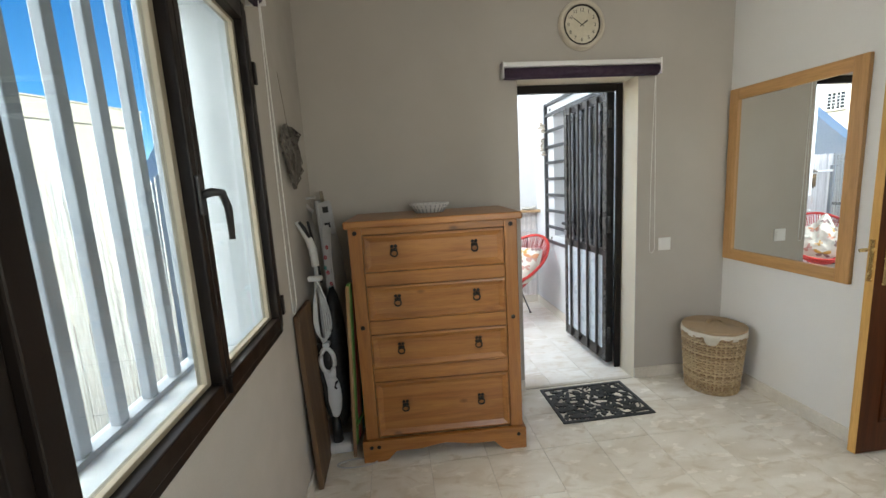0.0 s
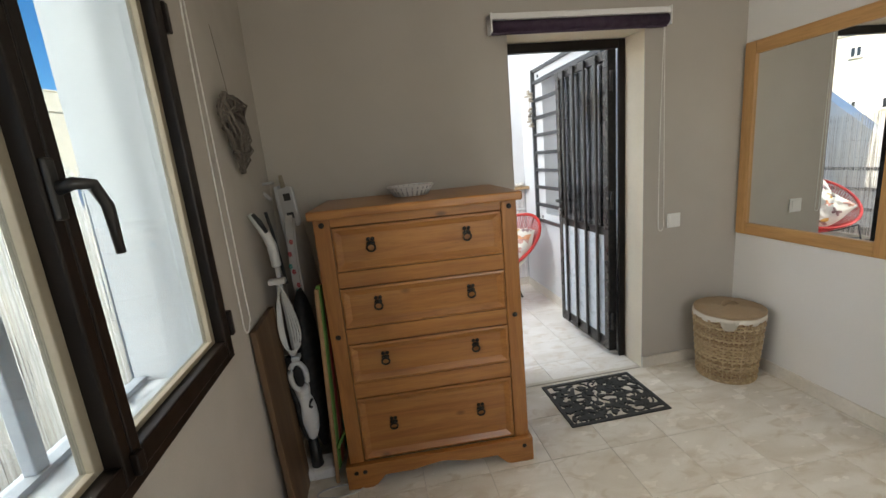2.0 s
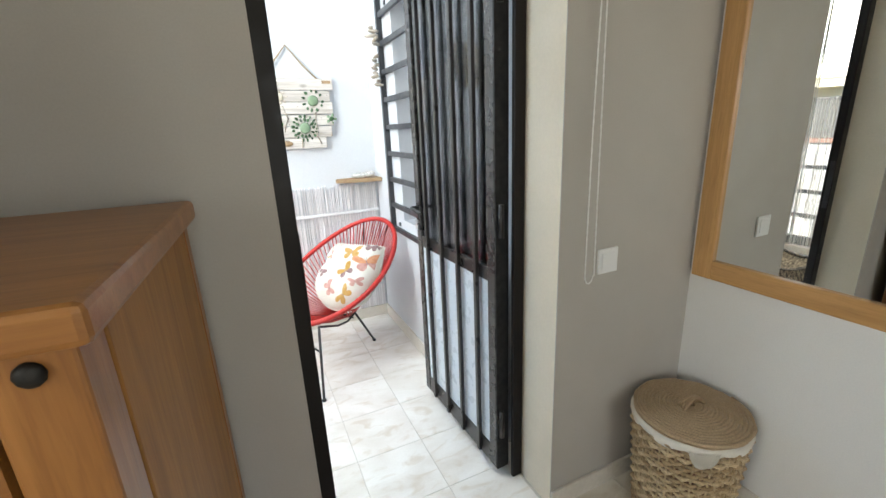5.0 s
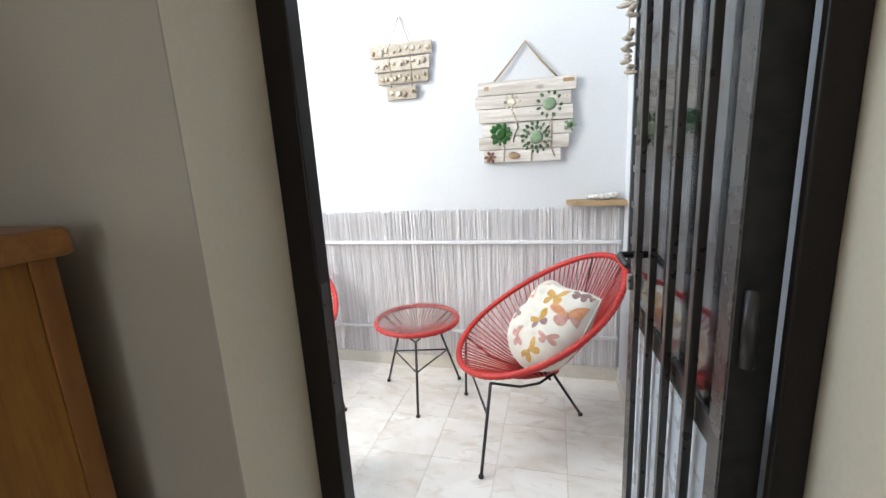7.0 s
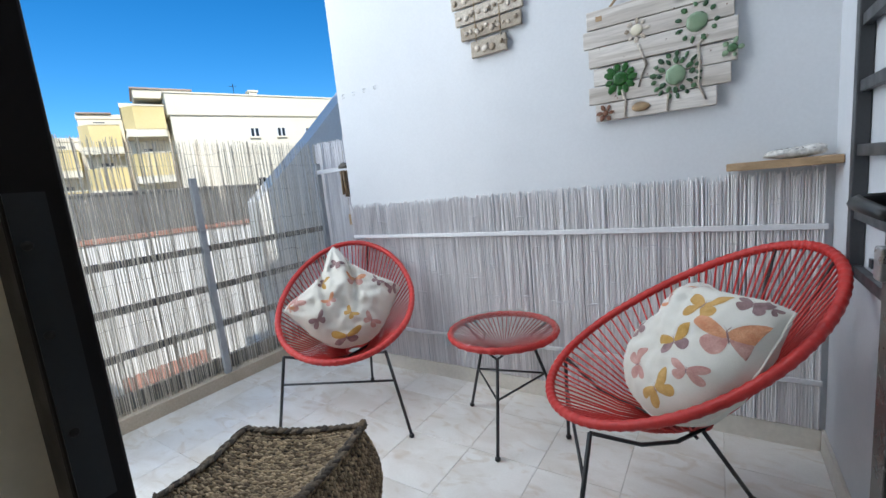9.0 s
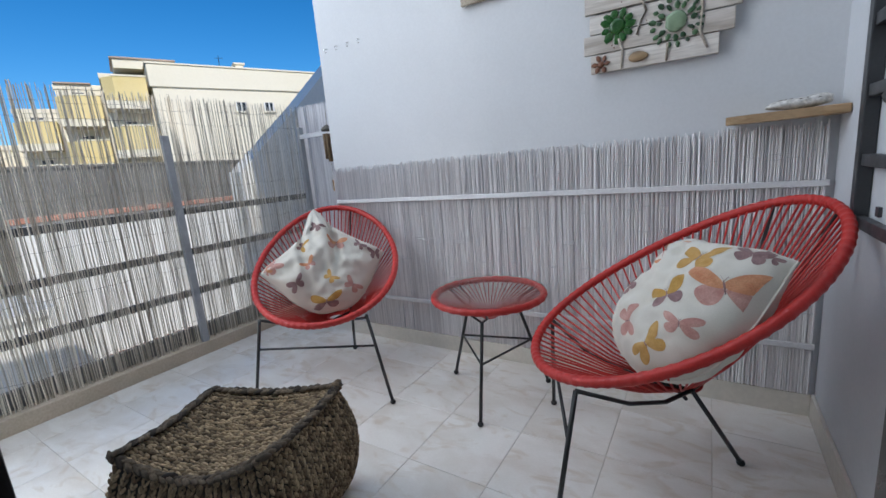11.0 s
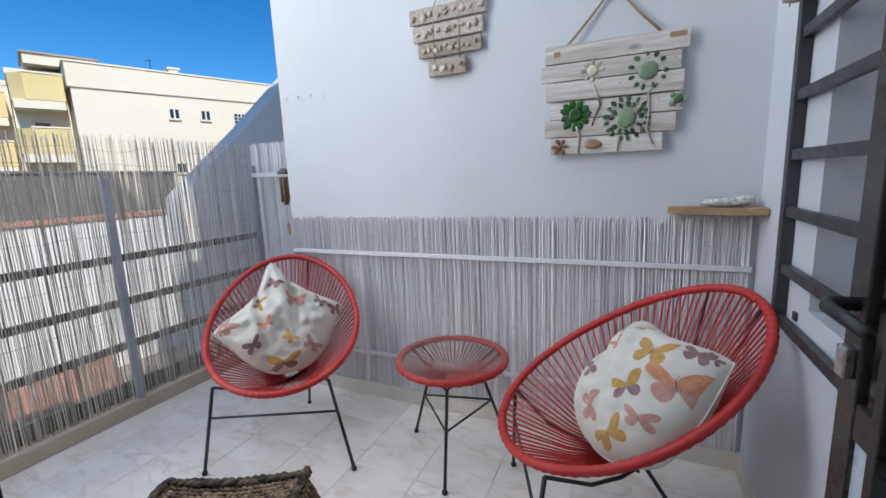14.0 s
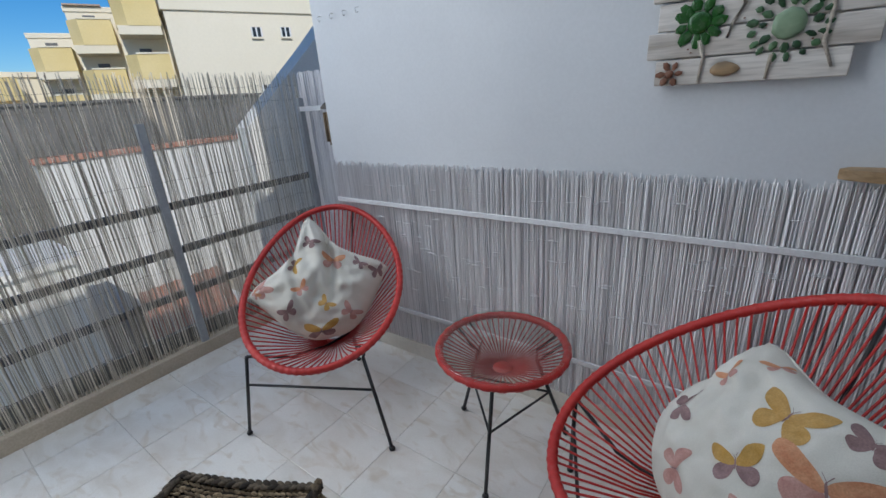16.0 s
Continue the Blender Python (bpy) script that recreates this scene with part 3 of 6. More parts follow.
# skirting
for nm, a in (("baseboard", (XW, 1.218, -0.012, 0.0)), ("baseboard", (2.03, XR, -0.012, 0.0)), ("baseboard", (XR - 0.012, XR, -0.92, -0.012)),
              ("baseboard", (XW, XW + 0.012, YB, -0.012)), ("baseboard", (XR - 0.012, 4.2, -0.932, -0.92)), ("baseboard", (4.3, 5.3, -0.962, -0.95))):
    structure(nm, boxed(*a, -0.006, 0.075, bevel=0.003), "skirt", "beige stone skirting", "skirting")
structure("terrace_baseboard", boxed(-0.28, 2.038, 2.055, 2.07, -0.016, 0.075, bevel=0.003), "skirt", "beige stone skirting under the reeds", "skirting")
structure("terrace_baseboard_side", boxed(2.038, 2.05, 0.2, 2.07, -0.016, 0.075, bevel=0.003), "skirt", "beige stone skirting", "skirting")
structure("terrace_baseboard_door", boxed(2.03, 2.038, 0.2, 0.21, -0.016, 0.075), "skirt", "beige stone skirting end", "skirting")
structure("kerb", boxed(-1.06, -0.945, 0.2, 2.47, -0.016, 0.07, bevel=0.006), "kerb", "sandy stone kerb under the reed fence", "kerb")
structure("threshold", boxed(1.225, 2.02, 0.0, 0.03, -0.006, 0.006, bevel=0.002), "grout", "narrow dark metal threshold strip", "threshold")

# ---- the room's door, window and fittings ----
frame_ob = thing("door_1", (0, 0, 0), "dark brown metal frame of the terrace doorway", "door frame", kind="structure")
part("jamb", boxed(1.219, 1.272, 0.185, 0.225, 0.0, 2.083, bevel=0.003), "brownmetal", frame_ob)
part("jamb", boxed(1.985, 2.029, 0.185, 0.203, 0.0, 2.083, bevel=0.003), "brownmetal", frame_ob)
part("head", boxed(1.272, 1.985, 0.186, 0.225, 2.03, 2.083, bevel=0.003), "brownmetal", frame_ob)
lockplate = part("strike_plate", boxed(1.2722, 1.2736, 0.1875, 0.212, 0.90, 1.16), "black", frame_ob, "dark strike plate with screws")
for z in (0.966, 1.049, 1.12):
    bm = bmesh.new()
    blob(bm, (1.2737, 0.1945, z), 0.0015, 0.0038, 0.0038, sub=2)
    part("screw", bm, "iron", lockplate)


def gate():
    """The open terrace gate: leaf runs from its hinge along local x, bars on the -y side."""
    ang = math.degrees(math.atan2(0.90 - 0.212, 1.925 - 1.953))
    g = thing("door_2", (1.953, 0.232, 0.0), "open dark metal terrace gate with bars and glass", "gate", ang, kind="structure")
    w, z0, z1 = 0.69, 0.03, 2.035
    # local +y points towards the door opening's left (-x in the world)
    for x0, x1 in ((0.0, 0.05), (w - 0.05, w)):
        part("stile", boxed(x0, x1, -0.02, 0.02, z0, z1, bevel=0.003), "gateframe", g)
    part("hinge_edge", boxed(-0.006, -0.001, -0.037, 0.019, z0, z1), "gateedge", g, "black hinge edge")
    for a, c in ((z0, z0 + 0.09), (0.86, 0.915), (z1 - 0.055, z1)):
        part("rail", boxed(0.05, w - 0.05, -0.018, 0.018, a, c, bevel=0.002), "gatemetal", g)
    part("glass_pane", boxed(0.05, w - 0.05, 0.008, 0.012, 0.915, z1 - 0.055), "gateglass", g, "clear glass pane").visible_shadow = False
    part("lower_panel", boxed(0.05, w - 0.05, 0.006, 0.013, z0 + 0.09, 0.86), "paleblue", g, "pale frosted lower panel")
    for i in range(4):
        x = 0.115 + i * 0.145
        part("bar", boxed(x - 0.010, x + 0.010, 0.022, 0.038, z0 + 0.02, z1 - 0.01, bevel=0.002), "gatemetal", g)
        for z in (z0 + 0.05, z1 - 0.03):
            part("bracket", boxed(x - 0.008, x + 0.008, 0.018, 0.024, z - 0.015, z + 0.015), "gatemetal", g)
    hx = w - 0.028
    for s in (1, -1):
        part("door_handle", tubed([(hx, s * 0.02, 1.055), (hx, s * 0.055, 1.055), (hx - 0.02, s * 0.062, 1.055), (hx - 0.12, s * 0.060, 1.05)], [0.011, 0.010, 0.010, 0.008], 8), "black", g, "black lever handle", True)
        part("lock_body", boxed(hx - 0.013, hx + 0.013, min(s * 0.02, s * 0.034), max(s * 0.02, s * 0.034), 0.945, 0.992, bevel=0.003), "steel", g, "steel lock cylinder")
    part("key", boxed(hx - 0.006, hx + 0.006, -0.075, -0.034, 0.95, 0.975, bevel=0.002), "steel", g, "steel key in the lock")
    for z in (0.25, 1.1, 1.85):
        part("hinge", tubed([(-0.012, 0.0, z - 0.06), (-0.012, 0.0, z + 0.06)], 0.011, 10), "gatemetal", g, "", True)
    part("floor_bolt", tubed([(w - 0.02, -0.03, 0.03), (w - 0.02, -0.03, 0.22)], 0.006, 8), "brass", g, "brass floor bolt", True)


M["paleblue"] = surface("pale_frosted_panel", (0.55, 0.60, 0.64), (0.62, 0.67, 0.71), 0.3, 3, 80, 0.05)
gate()


def side_window():
    w = thing("window_1", (XW, 0, 0), "dark brown aluminium casement window with two leaves", "window", kind="structure")
    y0, y1, z0, z1 = WIN
    part("window_frame", boxed(-0.05, 0.012, y0, y0 + 0.035, z0, z1, bevel=0.003), "brownmetal", w)
    part("window_frame", boxed(-0.05, 0.012, y1 - 0.035, y1, z0, z1, bevel=0.003), "brownmetal", w)
    part("window_frame", boxed(-0.05, 0.012, y0 + 0.035, y1 - 0.035, z0, z0 + 0.035, bevel=0.003), "brownmetal", w)
    part("window_frame", boxed(-0.05, 0.012, y0 + 0.035, y1 - 0.035, z1 - 0.035, z1, bevel=0.003), "brownmetal", w)
    mid = (y0 + y1) / 2
    for a, c, sgn in ((y0 + 0.037, mid - 0.001, 1), (mid + 0.001, y1 - 0.037, -1)):
        wa, wc = (0.05, 0.030) if sgn == 1 else (0.030, 0.05)
        leaf = part("casement", boxed(-0.035, 0.026, a, a + wa, z0 + 0.037, z1 - 0.037, bevel=0.004), "brownmetal", w)
        part("casement_stile", boxed(-0.035, 0.026, c - wc, c, z0 + 0.037, z1 - 0.037, bevel=0.004), "brownmetal", leaf)
        part("casement_rail", boxed(-0.035, 0.026, a + wa, c - wc, z0 + 0.037, z0 + 0.085, bevel=0.004), "brownmetal", leaf)
        part("casement_rail", boxed(-0.035, 0.026, a + wa, c - wc, z1 - 0.085, z1 - 0.037, bevel=0.004), "brownmetal", leaf)
        for p in ((a + wa, a + wa + 0.016, z0 + 0.085, z1 - 0.085), (c - wc - 0.022, c - wc, z0 + 0.085, z1 - 0.085)):
            part("glazing_bead", boxed(-0.03, -0.004, *p, bevel=0.002), "leaf_edge", leaf, "pale glazing bead")
        for p in ((z0 + 0.085, z0 + 0.098), (z1 - 0.098, z1 - 0.085)):
            part("glazing_bead", boxed(-0.03, -0.004, a + wa + 0.016, c - wc - 0.022, *p, bevel=0.002), "leaf_edge", leaf, "pale glazing bead")
        # pane tinted to darken the outside, with no shadow of its own
        g = part("pane", boxed(-0.022, -0.018, a + wa + 0.016, c - wc - 0.022, z0 + 0.098, z1 - 0.098), "glass", leaf, "clear glass pane")
        g.visible_shadow = False
        hy = y0 + 0.02 if sgn == 1 else y1 - 0.02
        for z in (z0 + 0.12, z1 - 0.25):
            part("hinge", boxed(0.012, 0.032, hy - 0.012, hy + 0.012, z - 0.04, z + 0.04, bevel=0.003), "brownmetal", w)
    hb = part("handle_base", boxed(0.026, 0.036, mid - 0.027, mid - 0.003, 1.43, 1.53, bevel=0.004), "black", w, "black handle plate")
    part("handle", tubed([(0.032, mid - 0.011, 1.48), (0.058, mid - 0.011, 1.487), (0.072, mid + 0.010, 1.483), (0.075, mid + 0.032, 1.445), (0.072, mid + 0.040, 1.36)], [0.011, 0.011, 0.011, 0.010, 0.008], 10), "black", hb, "black lever handle", True)
    part("latch", boxed(0.026, 0.04, mid - 0.012, mid + 0.012, z0 + 0.045, z0 + 0.09, bevel=0.003), "brownmetal", w)
    part("frame_upstand", boxed(-0.05, -0.021, y0 + 0.002, y1 - 0.002, 0.858, z0 - 0.001), "white", w)
    part("window_sill", boxed(-0.34, -0.022, y0 + 0.002, y1 - 0.002, 0.841, 0.858, bevel=0.003), "white", w, "white painted outer sill")


side_window()
bars = thing("window_bars", (-0.395, 0, 0), "white painted steel security bars outside the window", "security bars")
for i in range(8):
    y = -2.095 + i * 0.147
    part("bar", boxed(-0.014, 0.014, y - 0.020, y + 0.020, 0.875, 2.16, bevel=0.003), "bar", bars)
part("rail", boxed(-0.013, 0.02, -2.148, -0.932, 0.858, 0.875), "bar", bars)
part("rail", boxed(-0.013, 0.02, -2.148, -0.932, 2.155, 2.168), "bar", bars)
# made-up rear window, out of view, framing the fill lamp
rear = thing("window_2", (0, YB - 0.07, 0), "added white framed rear window, unseen, for the fill lamp", "window", kind="structure")
for a in ((0.85, 0.91, 0.85, 2.15), (2.19, 2.25, 0.85, 2.15), (0.91, 2.19, 0.85, 0.91), (0.91, 2.19, 2.09, 2.15)):
    part("window_frame", boxed(a[0], a[1], -0.03, 0.03, a[2], a[3], bevel=0.003), "plastic", rear)


def blind(name, at, length, turn, label):
    b0 = thing(name, at, label, "roller blind", turn)
    part("cassette", boxed(0, length, -0.075, -0.002, 0.055, 0.085, bevel=0.006), "plastic", b0, "white cassette")
    part("fabric_roll", tubed([(0.01, -0.042, 0.026), (length - 0.01, -0.042, 0.026)], 0.030, 16), "purple", b0, "rolled aubergine fabric", True)
    part("bottom_bar", boxed(0.012, length - 0.012, -0.052, -0.034, -0.012, 0.004, bevel=0.003), "purple", b0)
    for x in (0.0, length - 0.008):
        part("end_cap", boxed(x, x + 0.008, -0.078, -0.001, -0.006, 0.09, bevel=0.003), "plastic", b0)
    return b0


def bead_cord(parent, x, y, ztop, zbot, spread):
    pts = []
    for i in range(15):
        pts.append((x - spread * math.sin(min(1, i / 10) * 1.57) * 0.5, y, ztop + (zbot + 0.03 - ztop) * i / 14))
    for i in range(1, 9):
        a = math.pi * i / 9
        pts.append((x - spread * 0.5 * math.cos(a), y, zbot + 0.03 - 0.03 * math.sin(a)))
    for i in range(15):
        pts.append((x + spread * 0.5 * (1 - i / 14), y - 0.004, zbot + 0.03 + (ztop - zbot - 0.03) * i / 14))
    fine = []
    for p, q in zip(pts, pts[1:]):
        n = max(1, int((Vector(q) - Vector(p)).length / 0.012))
        fine += [tuple(Vector(p).lerp(Vector(q), j / n)) for j in range(n)]
    part("bead_cord", tubed(fine, [0.0028 if i % 2 else 0.0018 for i in range(len(fine))], 6), "cord", parent, "white beaded pull cord", True)


door_blind = blind("door_blind", (1.112, 0, 2.085), 1.03, 0, "raised white and aubergine roller blind over the doorway")
bead_cord(door_blind, 1.005, -0.045, 0.0, -1.165, 0.034)
win_blind = blind("window_blind", (XW, -2.27, 2.19), 1.40, 90, "raised aubergine roller blind over the window")
bead_cord(win_blind, 1.36, -0.06, 0.0, -1.225, 0.06)


def clock():
    c = thing("wall_clock", (1.637, 0, 2.39), "round cream wall clock showing about ten to two", "clock")
    turn = pose(0, 0, 0, 90, 0, 0)
    part("case", lathed([(0.0, 0.0), (0.145, 0.0), (0.15, 0.008), (0.148, 0.022), (0.138, 0.034), (0.126, 0.036), (0.119, 0.028), (0.117, 0.020)], 64), "clockrim", c, "moulded cream rim", True).matrix_basis = turn
    part("inner_ring", lathed([(0.119, 0.021), (0.116, 0.030), (0.111, 0.030), (0.109, 0.021)], 64), "iron", c, "dark inner ring", True).matrix_basis = turn
    part("dial", lathed([(0.115, 0.0195), (0.0, 0.0195)], 48), "clockface", c, "aged cream dial").matrix_basis = turn
    for h in range(1, 13):
        a = math.radians(90 - 30 * h)
        cu = bpy.data.curves.new("numeral", "FONT")
        cu.body, cu.size, cu.align_x, cu.align_y, cu.extrude = str(h), 0.030, "CENTER", "CENTER", 0.0004
        cu.materials.append(M["ink"])
        ob = new("numeral", cu)
        ob.parent = c
        ob.matrix_basis = pose(0.086 * math.cos(a), -0.0205, 0.086 * math.sin(a), 90, 0, 0)
    for ln, w, deg in ((0.05, 0.0045, 55), (0.078, 0.003, -54)):
        a = radians(90 - deg)
        d, s = Vector((math.cos(a), 0, math.sin(a))), Vector((-math.sin(a), 0, math.cos(a)))
        bm = bmesh.new()
        vs = [bm.verts.new(Vector((0, -0.0225, 0)) + d * u + s * v) for u, v in ((-0.015, -w * 0.6), (ln * 0.7, -w), (ln, 0), (ln * 0.7, w), (-0.015, w * 0.6))]
        bm.faces.new(vs)
        bmesh.ops.solidify(bm, geom=bm.faces[:], thickness=0.0008)
        part("pointer", bm, "ink", c)
    bm = bmesh.new()
    blob(bm, (0, -0.0225, 0), 0.005, 0.003, 0.005, sub=2)
    part("pin", bm, "ink", c)


clock()

sw = thing("light_switch", (2.236, 0, 0.968), "square white wall switch beside the doorway", "switch")
part("plate", boxed(-0.044, 0.044, -0.009, -0.0005, -0.044, 0.044, bevel=0.003), "plastic", sw)
part("rocker", boxed(-0.030, 0.030, -0.013, -0.008, -0.030, 0.030, bevel=0.002), "plastic", sw)


def mirror():
    g = thing("wall_mirror", (XR, -0.435, 0.842), "large wall mirror in a honey-coloured wooden frame", "mirror")
    w, h, f = 0.83, 1.125, 0.072
    for y0 in (-w / 2, w / 2 - f):
        part("frame_stile", boxed(-0.026, -0.001, y0, y0 + f, 0, h, bevel=0.004), "beech", g)
    for z0 in (0, h - f):
        part("frame_rail", boxed(-0.025, -0.001, -w / 2 + f, w / 2 - f, z0, z0 + f, bevel=0.004), "beech_h", g)
    part("glass", boxed(-0.012, -0.002, -w / 2 + f - 0.004, w / 2 - f + 0.004, f - 0.004, h - f + 0.004), "mirror", g, "silvered mirror glass")


mirror()


def hall_door():
    d = thing("door_3", (3.375, -0.975, 0.0), "open varnished brown wooden panelled door", "door", kind="structure")
    # leaf lies along -x from its hinge
    w = 0.775
    part("leaf", boxed(-w + 0.004, 0, -0.036, 0.0, 0.012, 2.03, bevel=0.002), "mahogany", d)
    part("leaf_edge", boxed(-w, -w + 0.004, -0.036, 0.0, 0.012, 2.03), "door_edge", d, "golden bare wood edge")
    for z0, z1, arch in ((0.18, 0.72, 0), (0.86, 1.88, 1)):
        for x0, x1 in ((-w + 0.12, -0.12),):
            n = 12
            top = [(x0 + (x1 - x0) * i / n, z1 + (0.06 * math.sin(math.pi * i / n) if arch else 0)) for i in range(n + 1)]
            ring = [(x0, z0), *top, (x1, z0)]
            part("panel_moulding", tubed([(x, -0.038, z) for x, z in ring], 0.010, 8, closed=True), "mahogany", d, "", True)
            bm = bmesh.new()
            inner = [(x * 0.86 + (x0 + x1) * 0.07, z * 0.93 + (z0 + z1) * 0.035) for x, z in ring]
            prism(bm, inner, 0, 0.008, Matrix.Translation((0, -0.035, 0)) @ pose(0, 0, 0, 90, 0, 0))
            part("panel", bm, "mahogany", d)
    pl = part("handle_plate", boxed(-w + 0.045, -w + 0.085, -0.042, -0.036, 0.88, 1.10, bevel=0.003), "brass", d, "brass handle plate")
    part("handle", tubed([(-w + 0.065, -0.042, 1.04), (-w + 0.065, -0.085, 1.04), (-w + 0.08, -0.092, 1.04), (-w + 0.18, -0.092, 1.05)], [0.010, 0.010, 0.010, 0.008], 10), "brass", pl, "brass lever handle", True)
    part("lock_face", boxed(-w - 0.0025, -w, -0.028, -0.008, 0.90, 1.10), "brass", d, "brass lock face")
    part("rear_handle", tubed([(-w + 0.065, 0.0, 1.04), (-w + 0.065, 0.030, 1.04), (-w + 0.0, 0.034, 1.04)], 0.009, 8), "brass", d, "brass lever handle", True)
    for z in (0.3, 1.0, 1.75):
        part("hinge", tubed([(0.006, -0.03, z - 0.05), (0.006, -0.03, z + 0.05)], 0.007, 8), "brass", d, "", True)
    part("jamb", boxed(0.008, 0.05, -0.06, 0.042, 0, 2.08, bevel=0.003), "mahogany", d)


hall_door()
stop = thing("door_stop", (2.70, -0.948, 0), "small white rubber door stop on the floor", "door stop")
part("bumper", lathed([(0, 0), (0.014, 0), (0.014, 0.02), (0.010, 0.03), (0, 0.032)], 16), "plastic", stop, "", True)
casing = thing("door_4", (4.2, -0.95, 0), "dark brown wooden door casing along the hall", "door frame", kind="structure")
part("jamb", boxed(0.0, 0.1, 0.0, 0.14, 0, 2.1, bevel=0.004), "mahogany", casing)
part("architrave", boxed(-0.012, 0.0, 0.012, 0.12, 0, 2.12, bevel=0.003), "mahogany", casing)
farwin = thing("window_3", (8.2, 0, 0), "white framed far room window with greenery outside", "window", kind="structure")
for a in ((-2.3, -2.24, 0.95, 2.1), (-0.46, -0.4, 0.95, 2.1), (-2.24, -0.46, 0.95, 1.01), (-2.24, -0.46, 2.04, 2.1), (-1.39, -1.33, 1.01, 2.04)):
    part("window_frame", boxed(0.05, 0.12, a[0], a[1], a[2], a[3], bevel=0.003), "plastic", farwin)
cab = thing("kitchen_unit", (6.2, -1.45, 0), "black kitchen unit with a pale worktop in the far room", "kitchen unit")
part("plinth", boxed(-0.28, 0.28, -0.2, 1.2, 0, 0.1), "black", cab)
part("body", boxed(-0.30, 0.30, -0.2, 1.2, 0.1, 0.86, bevel=0.004), "black", cab)
for y in (-0.18, 0.28, 0.74):
    dr = part("door", boxed(-0.318, -0.301, y, y + 0.44, 0.12, 0.84, bevel=0.003), "black", cab)
    part("handle", tubed([(-0.34, y + 0.06, 0.79), (-0.34, y + 0.38, 0.79)], 0.006, 8), "steel", dr, "", True)
part("worktop", boxed(-0.33, 0.32, -0.22, 1.22, 0.86, 0.90, bevel=0.004), "pale", cab, "pale worktop")
tap = thing("kitchen_tap", (6.3, -0.8, 0.9), "chrome kitchen tap on the worktop", "tap")
part("spout", tubed([(0, 0, 0), (0, 0, 0.22), (-0.05, 0, 0.27), (-0.12, 0, 0.25), (-0.13, 0, 0.2)], 0.011, 10), "steel", tap, "", True)
for z in (1.62, 1.82):
    pic = thing("wall_plate", (4.62, -0.95, z), "small grey square plaque on the hall wall", "plaque")
    part("plate", boxed(-0.06, 0.06, -0.012, -0.001, -0.06, 0.06, bevel=0.003), "greyplastic", pic)


# ---- chest of drawers ----
def chest():
    c = thing("chest_of_drawers", (0.137, -0.580, 0.0), "waxed pine four-drawer chest with iron ring pulls", "chest of drawers", -2.5)
    part("top", boxed(0, 0.902, 0, 0.575, 1.272, 1.31, bevel=0.008), "pine", c)
    for x in (0.018, 0.812):
        part("post", boxed(x, x + 0.068, 0.028, 0.09, 0.0, 1.272, bevel=0.004), "pine_z", c)
        for z in (1.248, 0.752):
            bm = bmesh.new()
            blob(bm, (x + 0.034, 0.026, z), 0.012, 0.006, 0.012, sub=2)
            part("iron_stud", bm, "iron", c, "", True)
    for x in (0.022, 0.862):
        part("side_panel", boxed(x, x + 0.02, 0.09, 0.53, 0.02, 1.272, bevel=0.002), "pine_y", c)
        part("rear_post", boxed(x - 0.002 if x < 0.5 else x - 0.014, x + 0.034 if x < 0.5 else x + 0.022, 0.53, 0.56, 0.0, 1.272, bevel=0.002), "pine_z", c)
    part("back_panel", boxed(0.05, 0.85, 0.545, 0.555, 0.05, 1.272), "pine", c)
    rows = ((1.042, 1.232), (0.785, 0.968), (0.522, 0.708), (0.130, 0.445))
    part("rail", boxed(0.086, 0.812, 0.034, 0.07, 1.235, 1.272, bevel=0.002), "pine", c)
    for (z0, z1), low in zip(rows, (0.971, 0.711, 0.448, None)):
        d = part("drawer", boxed(0.088, 0.810, 0.040, 0.40, z0, z1, bevel=0.002), "pine", c)
        # raised moulding frame: sloped border sinking to a flat field
        bm = bmesh.new()
        o = ((0.090, z0 + 0.002), (0.808, z0 + 0.002), (0.808, z1 - 0.002), (0.090, z1 - 0.002))
        steps = ((0.0, 0.040), (0.0, 0.026), (0.010, 0.024), (0.016, 0.027), (0.030, 0.034), (0.034, 0.036))
        loops = []
        for inset, y in steps:
            sx = ((1, 1), (-1, 1), (-1, -1), (1, -1))
            loops.append([bm.verts.new((x + inset * a, y, z + inset * b2)) for (x, z), (a, b2) in zip(o, sx)])
        for a, b2 in zip(loops, loops[1:]):
            for i in range(4):
                bm.faces.new((a[i], a[(i + 1) % 4], b2[(i + 1) % 4], b2[i]))
        bm.faces.new(loops[-1])
        part("drawer_front", bm, "pine", d)
        if low:
            part("drawer_rail", boxed(0.088, 0.810, 0.030, 0.06, low, z0 - 0.003, bevel=0.002), "pine", c)
        zk = (z0 + z1) / 2 + 0.02
        for x in (0.243, 0.655):
            k = part("ring_pull", tubed([(x + 0.017 * math.cos(2 * math.pi * i / 16), 0.024 - 0.004 * math.sin(2 * math.pi * i / 16), zk - 0.022 + 0.017 * math.sin(2 * math.pi * i / 16)) for i in range(16)], 0.0042, 6, closed=True), "iron", d, "black iron ring pull", True)
            bm = bmesh.new()
            for a in range(4):
                blob(bm, (x + 0.013 * math.cos(math.pi / 4 + a * math.pi / 2), 0.034, zk + 0.004 + 0.013 * math.sin(math.pi / 4 + a * math.pi / 2)), 0.010, 0.003, 0.010, sub=1)
            blob(bm, (x, 0.028, zk), 0.008, 0.010, 0.008, sub=2)
            part("backplate", bm, "iron", k, "", True)
    # scalloped plinth
    n = 40
    base = []
    for i in range(n + 1):
        u = i / n
        x = 0.0 + 0.892 * u
        e = abs(u - 0.5) * 2
        z = 0.0 if e > 0.72 else (0.055 * min(1, (0.72 - e) / 0.12) if e > 0.28 else 0.055 + 0.022 * (1 - e / 0.28) ** 0.7)
        base.append((x, z))
